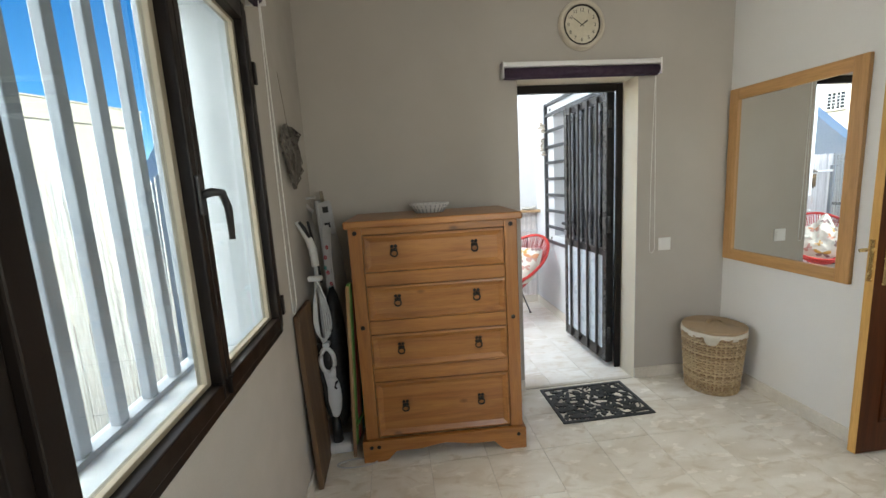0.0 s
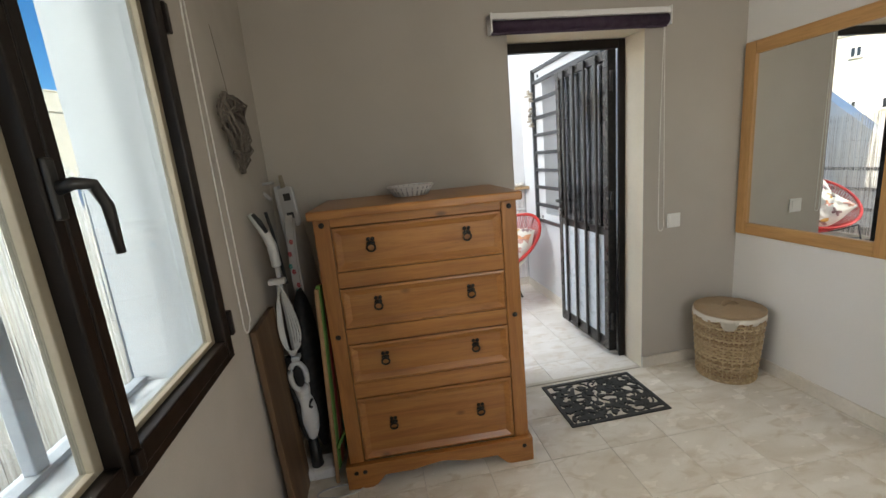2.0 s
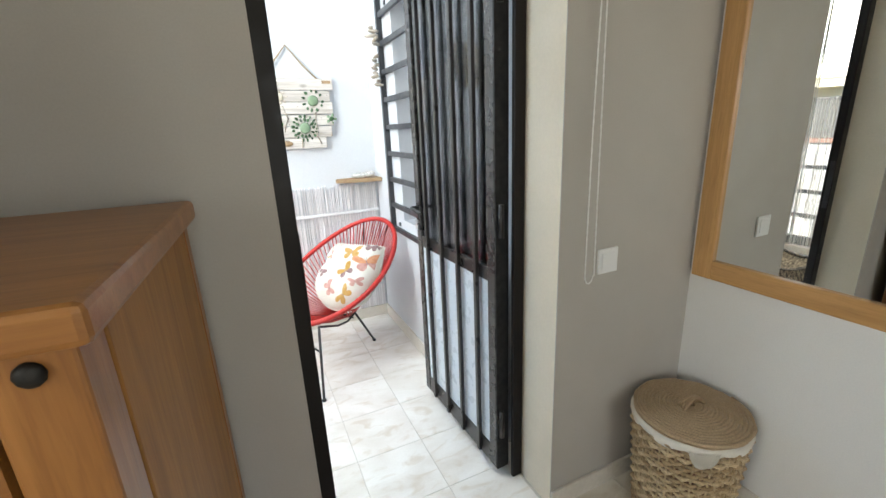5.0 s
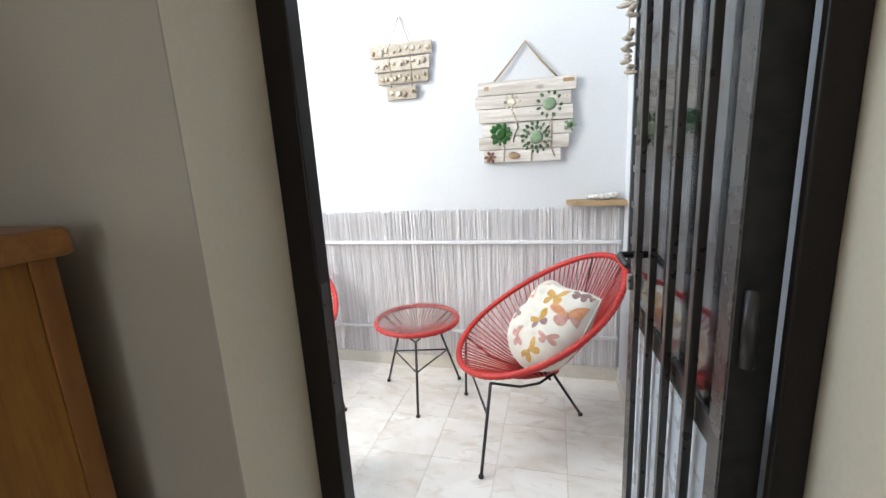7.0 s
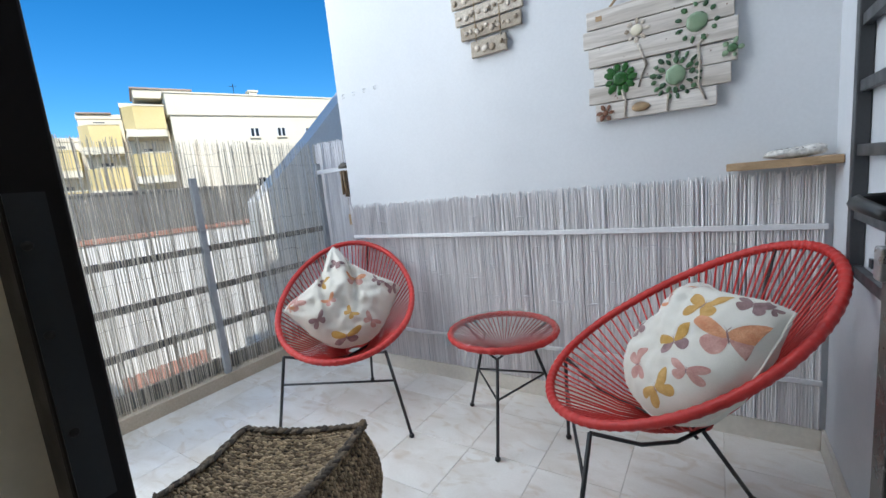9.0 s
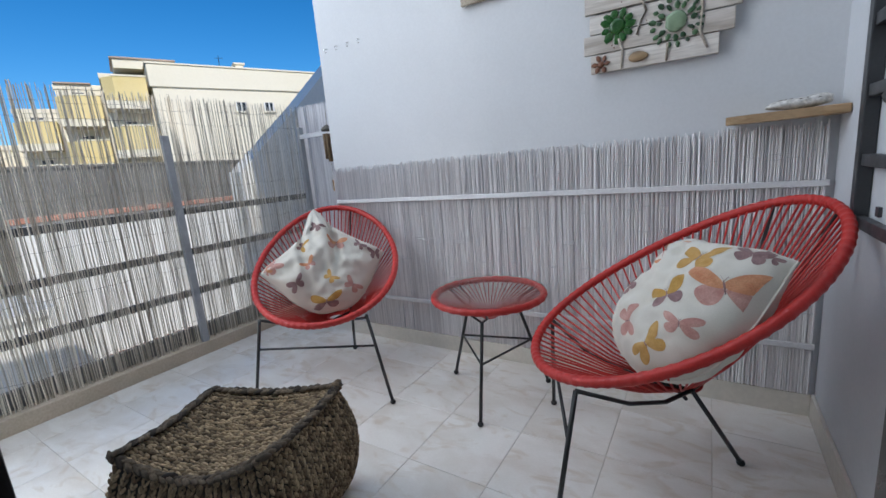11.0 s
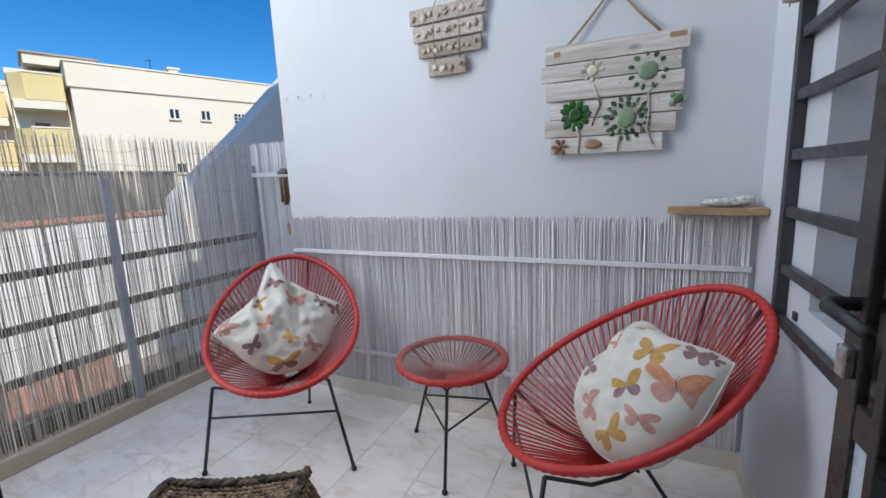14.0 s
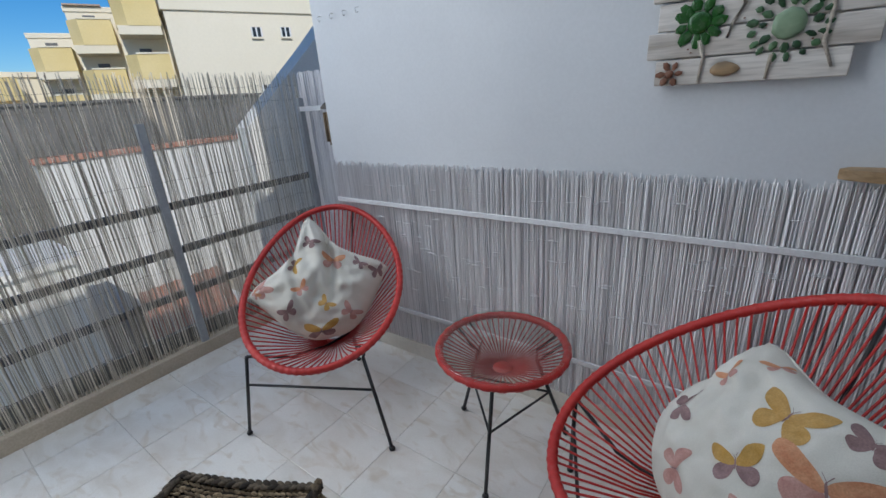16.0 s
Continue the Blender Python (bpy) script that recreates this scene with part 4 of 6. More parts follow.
    bm = bmesh.new()
    prism(bm, [(x, z) for x, z in base] + [(0.892, 0.122), (0.0, 0.122)], -0.026, 0.0, pose(0, 0, 0, 90, 0, 0))
    bmesh.ops.translate(bm, verts=bm.verts[:], vec=(0, 0.004, 0))
    part("plinth", bm, "pine", c)
    for x in (0.0, 0.868):
        part("plinth_side", boxed(x, x + 0.024, 0.03, 0.50, 0.0, 0.122, bevel=0.002), "pine", c)
    for x in (0.045, 0.085, 0.85):
        bm = bmesh.new()
        blob(bm, (x, 0.003, 0.085), 0.011, 0.005, 0.011, sub=2)
        part("iron_stud", bm, "iron", c, "", True)


chest()


def trinket_basket():
    b0 = thing("trinket_basket", (0.60, -0.25, 1.31), "small white woven bowl on the chest", "bowl")
    bm = bmesh.new()
    for k in range(6):
        r = 0.066 + 0.006 * k
        pts = []
        for i in range(48):
            a = 2 * math.pi * i / 48
            w = 0.0035 * (1 if (i + k) % 2 else -1)
            pts.append(((r + w) * math.cos(a) * 1.12, (r + w) * math.sin(a), 0.005 + 0.0085 * k))
        tube(bm, pts, 0.0052, 6, closed=True)
    part("weave", bm, "cord", b0, "white woven strands", True)
    part("base", lathed([(0, 0.001), (0.07, 0.001), (0.07, 0.006), (0, 0.006)], 24), "cord", b0)
    for i in range(24):
        a = 2 * math.pi * i / 24
        part("stake", tubed([(0.072 * math.cos(a) * 1.12, 0.072 * math.sin(a), 0.004), (0.099 * math.cos(a) * 1.12, 0.099 * math.sin(a), 0.05)], 0.004, 5), "greyplastic", b0, "", True)


trinket_basket()


# ---- things between the window and the chest ----
def heart():
    rnd = random.Random(5)
    h = thing("wicker_heart", (XW + 0.03, -0.515, 1.635), "grey woven willow heart hanging from a string", "wall heart")

    def edge(a, k=1.0):
        x = 16 * math.sin(a) ** 3
        y = 13 * math.cos(a) - 5 * math.cos(2 * a) - 2 * math.cos(3 * a) - math.cos(4 * a)
        return Vector((0, x / 16 * 0.135 * k, (y + 2.5) / 15 * 0.152 * k))
    for j in range(4):
        part("hoop", tubed([edge(2 * math.pi * i / 48, 0.96 + 0.02 * j) + Vector((rnd.uniform(-0.012, 0.012), 0, 0)) for i in range(48)], 0.0045, 6, closed=True), "twig", h, "", True)
    for j in range(95):
        a, c = rnd.uniform(0, 6.28), rnd.uniform(0, 6.28)
        p, q = edge(a), edge(c)
        if (p - q).length < 0.08:
            continue
        off = rnd.uniform(-0.018, 0.026)
        mid = (p + q) / 2 + Vector((off + 0.012, 0, 0))
        part("twig", tubed([p + Vector((off * 0.3, 0, 0)), mid, q + Vector((off * 0.3, 0, 0))], rnd.uniform(0.0025, 0.0045), 5), "twig", h, "", True)
    part("string", tubed([(0, 0, 0.10), (-0.024, 0.0, 0.40)], 0.0012, 5), "twig", h)


heart()
bp = thing("leaning_panel", (XW + 0.03, -0.59, 0), "brown marbled board leaning against the wall", "board")
part("board", boxed(-0.012, 0.012, -0.15, 0.15, 0.0, 0.90, bevel=0.003), "panelwood", bp)
bp.matrix_basis = pose(XW + 0.045, -0.59, 0.0, 0, -1.8, 0)


def ironing_board():
    o = thing("ironing_board", (0.02, -0.12, 0), "folded ironing board with a floral cover standing upright", "ironing board")
    o.matrix_basis = pose(0.10, -0.115, 0.0, -4.8, 0, 82)
    n = 14
    side = []
    for i in range(n + 1):
        u = i / n
        w = 0.15 if u < 0.6 else 0.15 * (1 - ((u - 0.6) / 0.4) ** 2.2) + 0.02
        side.append((w, 0.08 + 1.22 * u))
    out = [(x, z) for x, z in side] + [(-x, z) for x, z in side[::-1]]
    bm = bmesh.new()
    prism(bm, out, -0.024, 0.024, pose(0, 0, 0, 90, 0, 0))
    bmesh.ops.bevel(bm, geom=[e for e in bm.edges if abs(e.verts[0].co.y - e.verts[1].co.y) < 1e-6], offset=0.008, segments=2, affect="EDGES")
    bd = part("padded_board", bm, "floral", o, "white floral cotton cover")
    rnd = random.Random(8)
    for k in range(22):
        z = 0.15 + 0.047 * k + rnd.uniform(-0.012, 0.012)
        w = side[min(n, max(0, int((z - 0.08) / 1.22 * n)))][0]
        y = rnd.uniform(-0.011, 0.011)
        bm = bmesh.new()
        for a in range(5):
            blob(bm, (-w - 0.0005, y + 0.006 * math.cos(a * 1.257), z + 0.008 * math.sin(a * 1.257)), 0.001, 0.005, 0.006)
        part("printed_flower", bm, ("rose", "teal", "rose")[k % 3], bd)
    for s in (-1, 1):
        part("leg", tubed([(0.10 * s, 0.035, 0.0), (0.05 * s, 0.05, 0.75), (0.03 * s, 0.035, 1.42)], 0.010, 8), "greyplastic", o, "grey steel tube leg", True)
    part("foot_bar", tubed([(-0.14, 0.035, 0.01), (0.14, 0.035, 0.01)], 0.010, 8), "greyplastic", o, "", True)
    part("iron_rest", boxed(-0.035, -0.012, -0.048, 0.048, 1.21, 1.41, bevel=0.010), "greyplastic", o, "pale grey plastic iron rest")
    for y, z in ((-0.012, 1.36), (-0.008, 1.265)):
        part("rest_slot", boxed(-0.0385, -0.0345, y - 0.017, y + 0.017, z - 0.018, z + 0.018, bevel=0.0015), "black", o, "dark square slot")
    part("rest_peg", tubed([(-0.02, 0.0, 1.405), (-0.02, 0.0, 1.47)], [0.013, 0.010], 8), "leaf_edge", o, "pale pointed peg", True)
    part("leg_end", tubed([(-0.05, 0.06, 1.36), (-0.05, 0.13, 1.44)], [0.011, 0.013], 8), "greyplastic", o, "grey capped leg end", True)
    part("leg_crossbar", tubed([(-0.05, 0.03, 1.44), (-0.05, 0.13, 1.44)], 0.008, 8), "greyplastic", o, "", True)


ironing_board()


def steam_mop():
    o = thing("steam_mop", (0.03, -0.50, 0), "white and black upright steam mop with a coiled cable", "steam mop")
    o.matrix_basis = pose(-0.012, -0.425, 0.0, 1, -1.3, 0)
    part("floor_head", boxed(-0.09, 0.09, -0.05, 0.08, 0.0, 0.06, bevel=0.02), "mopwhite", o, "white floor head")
    part("neck", tubed([(0, 0, 0.05), (0, 0, 0.21)], [0.03, 0.022], 12), "black", o, "black swivel neck", True)
    bm = bmesh.new()
    blob(bm, (0.006, -0.005, 0.295), 0.044, 0.032, 0.135, sub=3)
    blob(bm, (0.0, -0.004, 0.44), 0.036, 0.026, 0.09, sub=3)
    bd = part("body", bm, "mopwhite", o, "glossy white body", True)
    shell = part("rear_shell", tubed([(-0.018, 0.012, 0.17), (-0.032, 0.010, 0.27), (-0.040, 0.008, 0.38), (-0.048, 0.008, 0.50), (-0.034, 0.008, 0.60)], [0.018, 0.024, 0.026, 0.026, 0.014], 12), "gateedge", o, "black curved rear shell", True)
    part("black_band", tubed([(-0.014, -0.030, 0.18), (-0.030, -0.026, 0.27), (-0.026, -0.028, 0.36), (-0.040, -0.026, 0.44), (-0.042, -0.024, 0.53), (-0.022, -0.024, 0.60)], [0.006, 0.011, 0.010, 0.012, 0.012, 0.006], 8), "gateedge", bd, "curved black trim", True)
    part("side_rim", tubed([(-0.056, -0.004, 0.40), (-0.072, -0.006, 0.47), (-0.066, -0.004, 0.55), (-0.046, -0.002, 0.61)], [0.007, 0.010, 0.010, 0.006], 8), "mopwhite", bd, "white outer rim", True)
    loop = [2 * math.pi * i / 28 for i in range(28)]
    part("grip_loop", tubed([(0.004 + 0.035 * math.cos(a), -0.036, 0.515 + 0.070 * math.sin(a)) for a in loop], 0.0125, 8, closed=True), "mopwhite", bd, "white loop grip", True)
    bm = bmesh.new()
    blob(bm, (0.004, -0.027, 0.515), 0.027, 0.010, 0.060, sub=2)
    part("grip_hole", bm, "gateedge", bd, "dark gap inside the grip", True)
    part("button", tubed([(0.040, -0.020, 0.385), (0.030, -0.031, 0.375), (0.024, -0.034, 0.355), (0.032, -0.029, 0.345)], 0.006, 6), "gateedge", bd, "black comma-shaped button", True)
    for piece in (bd, shell):
        piece.location = (0, 0, 0.045)
    part("pole", tubed([(0, 0, 0.60), (0, 0.0, 1.12)], 0.010, 10), "greyplastic", o, "grey pole", True)
    part("handle", tubed([(0, 0, 1.08), (-0.002, 0, 1.17), (-0.014, -0.004, 1.22), (-0.036, -0.010, 1.27), (-0.062, -0.014, 1.32)], [0.020, 0.022, 0.020, 0.016, 0.011], 10), "mopwhite", o, "white curved handle", True)
    part("handle_grip", tubed([(-0.006, -0.020, 1.235), (-0.026, -0.024, 1.285), (-0.046, -0.026, 1.32)], [0.008, 0.011, 0.008], 8), "black", o, "black rubber grip", True)
    bm = bmesh.new()
    for k in range(4):
        rx = 0.016 + 0.008 * k
        pts = [(-0.004 + 0.003 * k + rx * math.cos(a) * (1.0 - 0.45 * math.sin(a)), -0.022 - 0.004 * k, 0.835 + (0.180 - 0.010 * k) * math.sin(a)) for a in loop]
        tube(bm, pts, 0.0046, 6, closed=True)
    part("cable", bm, "mopwhite", o, "coiled white cable", True)
    part("cable_hook", boxed(-0.042, 0.030, -0.040, 0.0, 1.005, 1.030, bevel=0.006), "mopwhite", o)
    part("lower_hook", boxed(-0.012, 0.026, -0.046, 0.0, 0.640, 0.662, bevel=0.006), "mopwhite", o)


steam_mop()


def folded_chair():
    o = thing("folded_deckchair", (0.115, -0.40, 0), "folded striped beach chair squeezed beside the chest", "beach chair")
    o.matrix_basis = pose(0.105, -0.37, 0, 3, -1.5, 80)
    for k, (mname, x) in enumerate((("lime", -0.10), ("rose", -0.06), ("tan", -0.02), ("teal", 0.02), ("lime", 0.06), ("tan", 0.10))):
        part("stripe", boxed(x - 0.02, x + 0.019, -0.012, 0.010 + 0.004 * (k % 2), 0.06, 0.99 - 0.01 * (k % 3), bevel=0.006), mname, o)
    for s in (-1, 1):
        part("pole", tubed([(0.135 * s, 0, 0), (0.135 * s, 0, 0.98)], 0.010, 8), "tan" if s < 0 else "lime", o, "", True)
    part("strap", tubed([(-0.14, -0.02, 0.2), (0.0, -0.026, 0.2), (0.14, -0.02, 0.2)], 0.008, 6), "lime", o, "lime green strap", True)


folded_chair()
bag = thing("black_bag", (-0.045, -0.30, 0), "black cloth bag hanging in the corner", "bag")
bm = bmesh.new()
blob(bm, (0.06, -0.02, 0.52), 0.055, 0.12, 0.42, random.Random(2), 3, 0.03)
part("cloth", bm, "gateedge", bag, "", True)
part("strap", tubed([(0, 0.03, 0.95), (-0.03, 0.05, 1.2), (-0.05, 0.07, 1.3)], 0.008, 6), "rubber", bag, "", True)
lead = thing("floor_cable", (0.10, -0.52, 0), "thin pale cable loop lying on the tiles", "cable")
part("cable_loop", tubed([(0.06 * math.cos(a) * 1.8, 0.035 * math.sin(a) - 0.05, 0.004) for a in [2 * math.pi * i / 24 for i in range(24)]], 0.004, 6, closed=True), "greyplastic", lead, "", True)


# ---- laundry basket ----
def laundry_basket():
    rnd = random.Random(11)
    b0 = thing("laundry_basket", (2.462, -0.215, 0), "round natural wicker laundry basket with a brown lid", "laundry basket")
    n, rows, stakes = 264, 21, 44
    for k in range(rows):
        z = 0.011 + 0.0190 * k
        r = 0.152 + 0.030 * (k / rows)
        lift = rnd.uniform(-0.0015, 0.0015)
        pts = []
        for i in range(n):
            a = 2 * math.pi * i / n
            w = 0.0048 * math.cos(stakes / 2 * a + math.pi * k)
            pts.append(((r + w) * math.cos(a), (r + w) * math.sin(a), z + lift + rnd.uniform(-0.0007, 0.0007)))
        part("willow_strand", tubed(pts, [0.0074 * (1 + 0.12 * math.cos(stakes * 2 * math.pi * i / n)) for i in range(n)], 6, closed=True), "wicker", b0, "", True)
    for i in range(stakes):
        a = 2 * math.pi * i / stakes
        part("stake", tubed([(0.152 * math.cos(a), 0.152 * math.sin(a), 0.004), (0.183 * math.cos(a), 0.183 * math.sin(a), 0.405)], 0.0040, 6), "wicker", b0, "", True)
    # dark brown liner puts the shade of the weave's gaps into colour
    part("inner_wall", lathed([(0, 0.006), (0.144, 0.006), (0.173, 0.40)], 32), "umber", b0)
    part("base_ring", tubed([(0.154 * math.cos(2 * math.pi * i / 48), 0.154 * math.sin(2 * math.pi * i / 48), 0.008) for i in range(48)], 0.009, 6, closed=True), "wicker", b0, "", True)
    bm = bmesh.new()
    prof = [(0.186, 0.385), (0.190, 0.392), (0.192, 0.408), (0.187, 0.418), (0.178, 0.42)]
    lathe(bm, prof, 64)
    for v in bm.verts:
        a = math.atan2(v.co.y, v.co.x)
        v.co.z += 0.006 * math.sin(9 * a) * (1 if v.co.z < 0.40 else 0.3)
    part("lining", bm, "linen", b0, "white cotton lining folded over the rim", True)
    a = math.radians(228)
    bm = bmesh.new()
    d, s = Vector((math.cos(a), math.sin(a), 0)), Vector((-math.sin(a), math.cos(a), 0))
    grid = [[bm.verts.new(d * (0.193 + 0.006 * math.sin(u * 5) + 0.004 * (j / 4)) + s * ((u - 0.5) * 0.09 * (1 - 0.5 * (j / 4) ** 2)) + Vector((0, 0, 0.41 - 0.055 * j / 4))) for u in (0, 0.25, 0.5, 0.75, 1)] for j in range(5)]
    for r0, r1 in zip(grid, grid[1:]):
        for i in range(4):
            bm.faces.new((r0[i], r0[i + 1], r1[i + 1], r1[i]))
    bmesh.ops.solidify(bm, geom=bm.faces[:], thickness=0.003)
    part("tie", bm, "linen", b0, "white cotton tie hanging over the side", True)
    bm = bmesh.new()
    pts, rad = [], []
    turns = 15
    for i in range(turns * 40):
        a = 2 * math.pi * i / 40
        r = 0.008 + 0.178 * i / (turns * 40)
        pts.append((r * math.cos(a), r * math.sin(a), 0.446 - 0.018 * (r / 0.2) ** 2))
        rad.append(0.0075 + 0.0015 * math.sin(i * 1.9))
    tube(bm, pts, rad, 6)
    lid = part("lid", bm, "lid", b0, "coiled brown wicker lid", True)
    part("lid_board", lathed([(0, 0.438), (0.184, 0.421), (0.184, 0.413), (0, 0.425)], 40), "lid", lid)
    bm = bmesh.new()
    for k in range(3):
        tube(bm, [(-0.05 + 0.003 * k, -0.012 + 0.012 * k, 0.45), (-0.03, -0.01 + 0.01 * k, 0.468), (0.0, -0.008 + 0.008 * k, 0.474), (0.03, -0.01 + 0.01 * k, 0.468), (0.05, -0.012 + 0.012 * k, 0.45)], 0.006, 6)
    part("lid_grip", bm, "lid", lid, "woven grip", True)


laundry_basket()


# ---- doormat ----
def doormat():
    rnd = random.Random(21)
    x0, x1, y0, y1 = 1.312, 1.902, -0.455, -0.035
    o = thing("doormat", ((x0 + x1) / 2, (y0 + y1) / 2, 0), "black rubber doormat with cut-out leaf pattern", "doormat")
    w, h = (x1 - x0) / 2, (y1 - y0) / 2
    for a in ((-w, w, -h, -h + 0.022), (-w, w, h - 0.022, h), (-w, -w + 0.022, -h + 0.022, h - 0.022), (w - 0.022, w, -h + 0.022, h - 0.022)):
        part("border", boxed(*a, 0.0, 0.009, bevel=0.002), "rubber", o)
    bm = bmesh.new()
    for i in range(150):
        cx, cy = rnd.uniform(-w + 0.03, w - 0.03), rnd.uniform(-h + 0.03, h - 0.03)
        a, L, B = rnd.uniform(0, 6.28), rnd.uniform(0.030, 0.055), rnd.uniform(0.010, 0.018)
        out = []
        for k in range(9):
            u = k / 8
            out.append((L * (u - 0.5) * 2 * 0.6, B * math.sin(math.pi * u)))
        out += [(L * (u - 0.5) * 2 * 0.6, -B * math.sin(math.pi * u)) for u in [k / 8 for k in range(7, 0, -1)]]
        z = 0.006 + 0.003 * rnd.random()
        m4 = Matrix.Translation((cx, cy, 0)) @ Matrix.Rotation(a, 4, "Z")
        prism(bm, out, 0.0, z, m4)
    for i in range(34):
        cx, cy, a = rnd.uniform(-w + 0.03, w - 0.03), rnd.uniform(-h + 0.03, h - 0.03), rnd.uniform(0, 6.28)
        pts = [(min(w - 0.015, max(-w + 0.015, cx + (0.02 + 0.010 * k) * math.cos(a + 0.5 * k))), min(h - 0.015, max(-h + 0.015, cy + (0.02 + 0.010 * k) * math.sin(a + 0.5 * k))), 0.004) for k in range(9)]
        tube(bm, pts, 0.0055, 6, flat=0.8)
    part("leaf_pattern", bm, "rubber", o, "moulded rubber leaves and stems")


doormat()

# ---- terrace: barred window, reeds, fence ----
tw = thing("window_4", (2.05, 0, 0), "dark shuttered window in a deep white reveal", "window", kind="structure")
part("shutter", boxed(0.16, 0.19, 0.60, 1.36, 0.86, 2.12), "shutter", tw, "dark grey roller shutter")
part("window_frame", boxed(0.13, 0.20, 1.36, 1.40, 0.86, 2.12, bevel=0.003), "grille", tw)
part("reveal_panel", boxed(0.15, 0.19, 1.40, 1.52, 0.86, 2.12), "white", tw, "white painted reveal")
gr = thing("window_grille", (2.033, 0, 0), "dark grey iron window grille with flat bars", "window grille")
part("upright", boxed(-0.016, 0.016, 1.68, 1.715, 0.77, 2.21, bevel=0.003), "grille", gr)
part("upright", boxed(-0.016, 0.016, 0.45, 0.49, 0.77, 2.21, bevel=0.003), "grille", gr)
for z in (0.785, 0.945, 1.115, 1.28, 1.445, 1.61, 1.77, 1.93, 2.09, 2.195):
    part("bar", boxed(-0.010, 0.010, 0.49, 1.68, z - 0.015, z + 0.015, bevel=0.002), "grille", gr)
for y in (1.60, 0.55):
    for z in (0.82, 2.14):
        part("wall_bracket", boxed(0.010, 0.018, y - 0.012, y + 0.012, z - 0.012, z + 0.012), "grille", gr)


def reeds(bm, p0, p1, z0, z1, gap, rnd, thick=0.0036, lean=0.006, ragged=0.03, layers=1, drop=0.0, single=None):
    """A screen of upright canes from p0 to p1 (plan points)."""
    p0, p1 = Vector(p0), Vector(p1)
    d = (p1 - p0).normalized()
    nrm = Vector((-d.y, d.x))
    n = int((p1 - p0).length / gap)
    for k in range(layers):
        for i in range(n):
            if rnd.random() < drop:
                continue
            b2 = p0 + d * ((i + rnd.uniform(-0.35, 0.35)) * gap) + nrm * (rnd.uniform(-0.003, 0.003) + 0.008 * k)
            r = thick * rnd.uniform(0.55, 1.35)
            top = z1 + rnd.uniform(-ragged, ragged * 0.4)
            a = rnd.gauss(0, lean)
            pts = []
            for j in range(4):
                u = j / 3
                s = a * (u - 0.3) + rnd.uniform(-0.0022, 0.0022)
                pts.append((b2.x + d.x * s, b2.y + d.y * s, z0 + (top - z0) * u))
            if single and k == 0 and single[1] < b2[single[4]] < single[2]:
                part("reed", tubed(pts, [r, r, r * 0.95, r * 0.75], 4), single[3], single[0])
            else:
                tube(bm, pts, [r, r, r * 0.95, r * 0.75], 4)


rnd = random.Random(31)
back = thing("reed_screen", (0, 2.067, 0), "whitewashed reed screen fixed to the white wall", "reed screen")
bm = bmesh.new()
reeds(bm, (-0.29, -0.010), (2.036, -0.010), 0.078, 1.058, 0.0060, rnd, 0.0031, 0.004, 0.024, 2, 0.04, (back, 0.3, 2.03, "white_reed", 0))
tagged(part("reeds", bm, "white_reed", back, "thin whitewashed canes"), kind="stuff")
for z, h in ((0.858, 0.022), (0.268, 0.022)):
    part("batten", boxed(-0.27, 2.034, -0.024, -0.0145, z - h / 2, z + h / 2, bevel=0.002), "rail", back, "white painted batten")
bm = bmesh.new()
for i in range(190):
    x, z = rnd.uniform(-0.2, 2.0), rnd.choice((0.40, 0.52, 0.63, 0.70, 0.78, 0.96)) + rnd.gauss(0, 0.010)
    tube(bm, [(x, -0.0155, z), (x + rnd.uniform(0.015, 0.06), -0.016, z + rnd.uniform(-0.006, 0.006))], 0.0015, 4)
tagged(part("tie_wire", bm, "rail", back, "pale binding wire"), kind="stuff")

fence = thing("reed_fence", (0, 0, 0), "weathered reed fence on a grey steel railing", "fence")
bm = bmesh.new()
reeds(bm, (-0.982, 0.20), (-0.982, 2.44), 0.072, 1.555, 0.0056, rnd, 0.0023, 0.016, 0.030, 1, 0.05, (fence, 0.5, 2.45, "fence_reed", 1))
tagged(part("reeds", bm, "fence_reed", fence, "sparse canes coloured pale as if lit from behind"), kind="stuff")
bm = bmesh.new()
reeds(bm, (-1.03, 2.49), (-0.285, 2.44), 0.055, 1.56, 0.0080, rnd, 0.0044, 0.008, 0.02, 2, 0.05)
tagged(part("reeds", bm, "white_reed", fence, "dense pale canes on the return panel"), kind="stuff")
for z in (0.885, 0.635, 0.385):
    part("rail", boxed(-1.020, -0.992, 0.2, 2.44, z - 0.02, z + 0.02, bevel=0.002), "fencerail", fence, "steel rail, darkened as shade behind the reeds")
for y, top in ((1.445, 1.325), (2.42, 1.40), (0.22, 1.325)):
    part("post", boxed(-0.976, -0.946, y - 0.02, y + 0.02, 0.07, top, bevel=0.003), "fencepost", fence)
part("bracket_rail", boxed(-0.95, -0.40, 2.40, 2.42, 1.315, 1.345, bevel=0.002), "rail", fence, "short white rail")
bm = bmesh.new()
for z in (0.2, 0.55, 0.78, 1.02, 1.22, 1.40, 1.48):
    pts = [(-0.9775, 0.2 + 2.22 * i / 40, z + rnd.gauss(0, 0.006)) for i in range(41)]
    tube(bm, pts, 0.0007, 4)
part("tie_wire", bm, "twig", fence, "thin binding wire")

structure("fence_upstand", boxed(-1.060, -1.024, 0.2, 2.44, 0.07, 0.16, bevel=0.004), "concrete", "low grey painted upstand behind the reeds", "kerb")


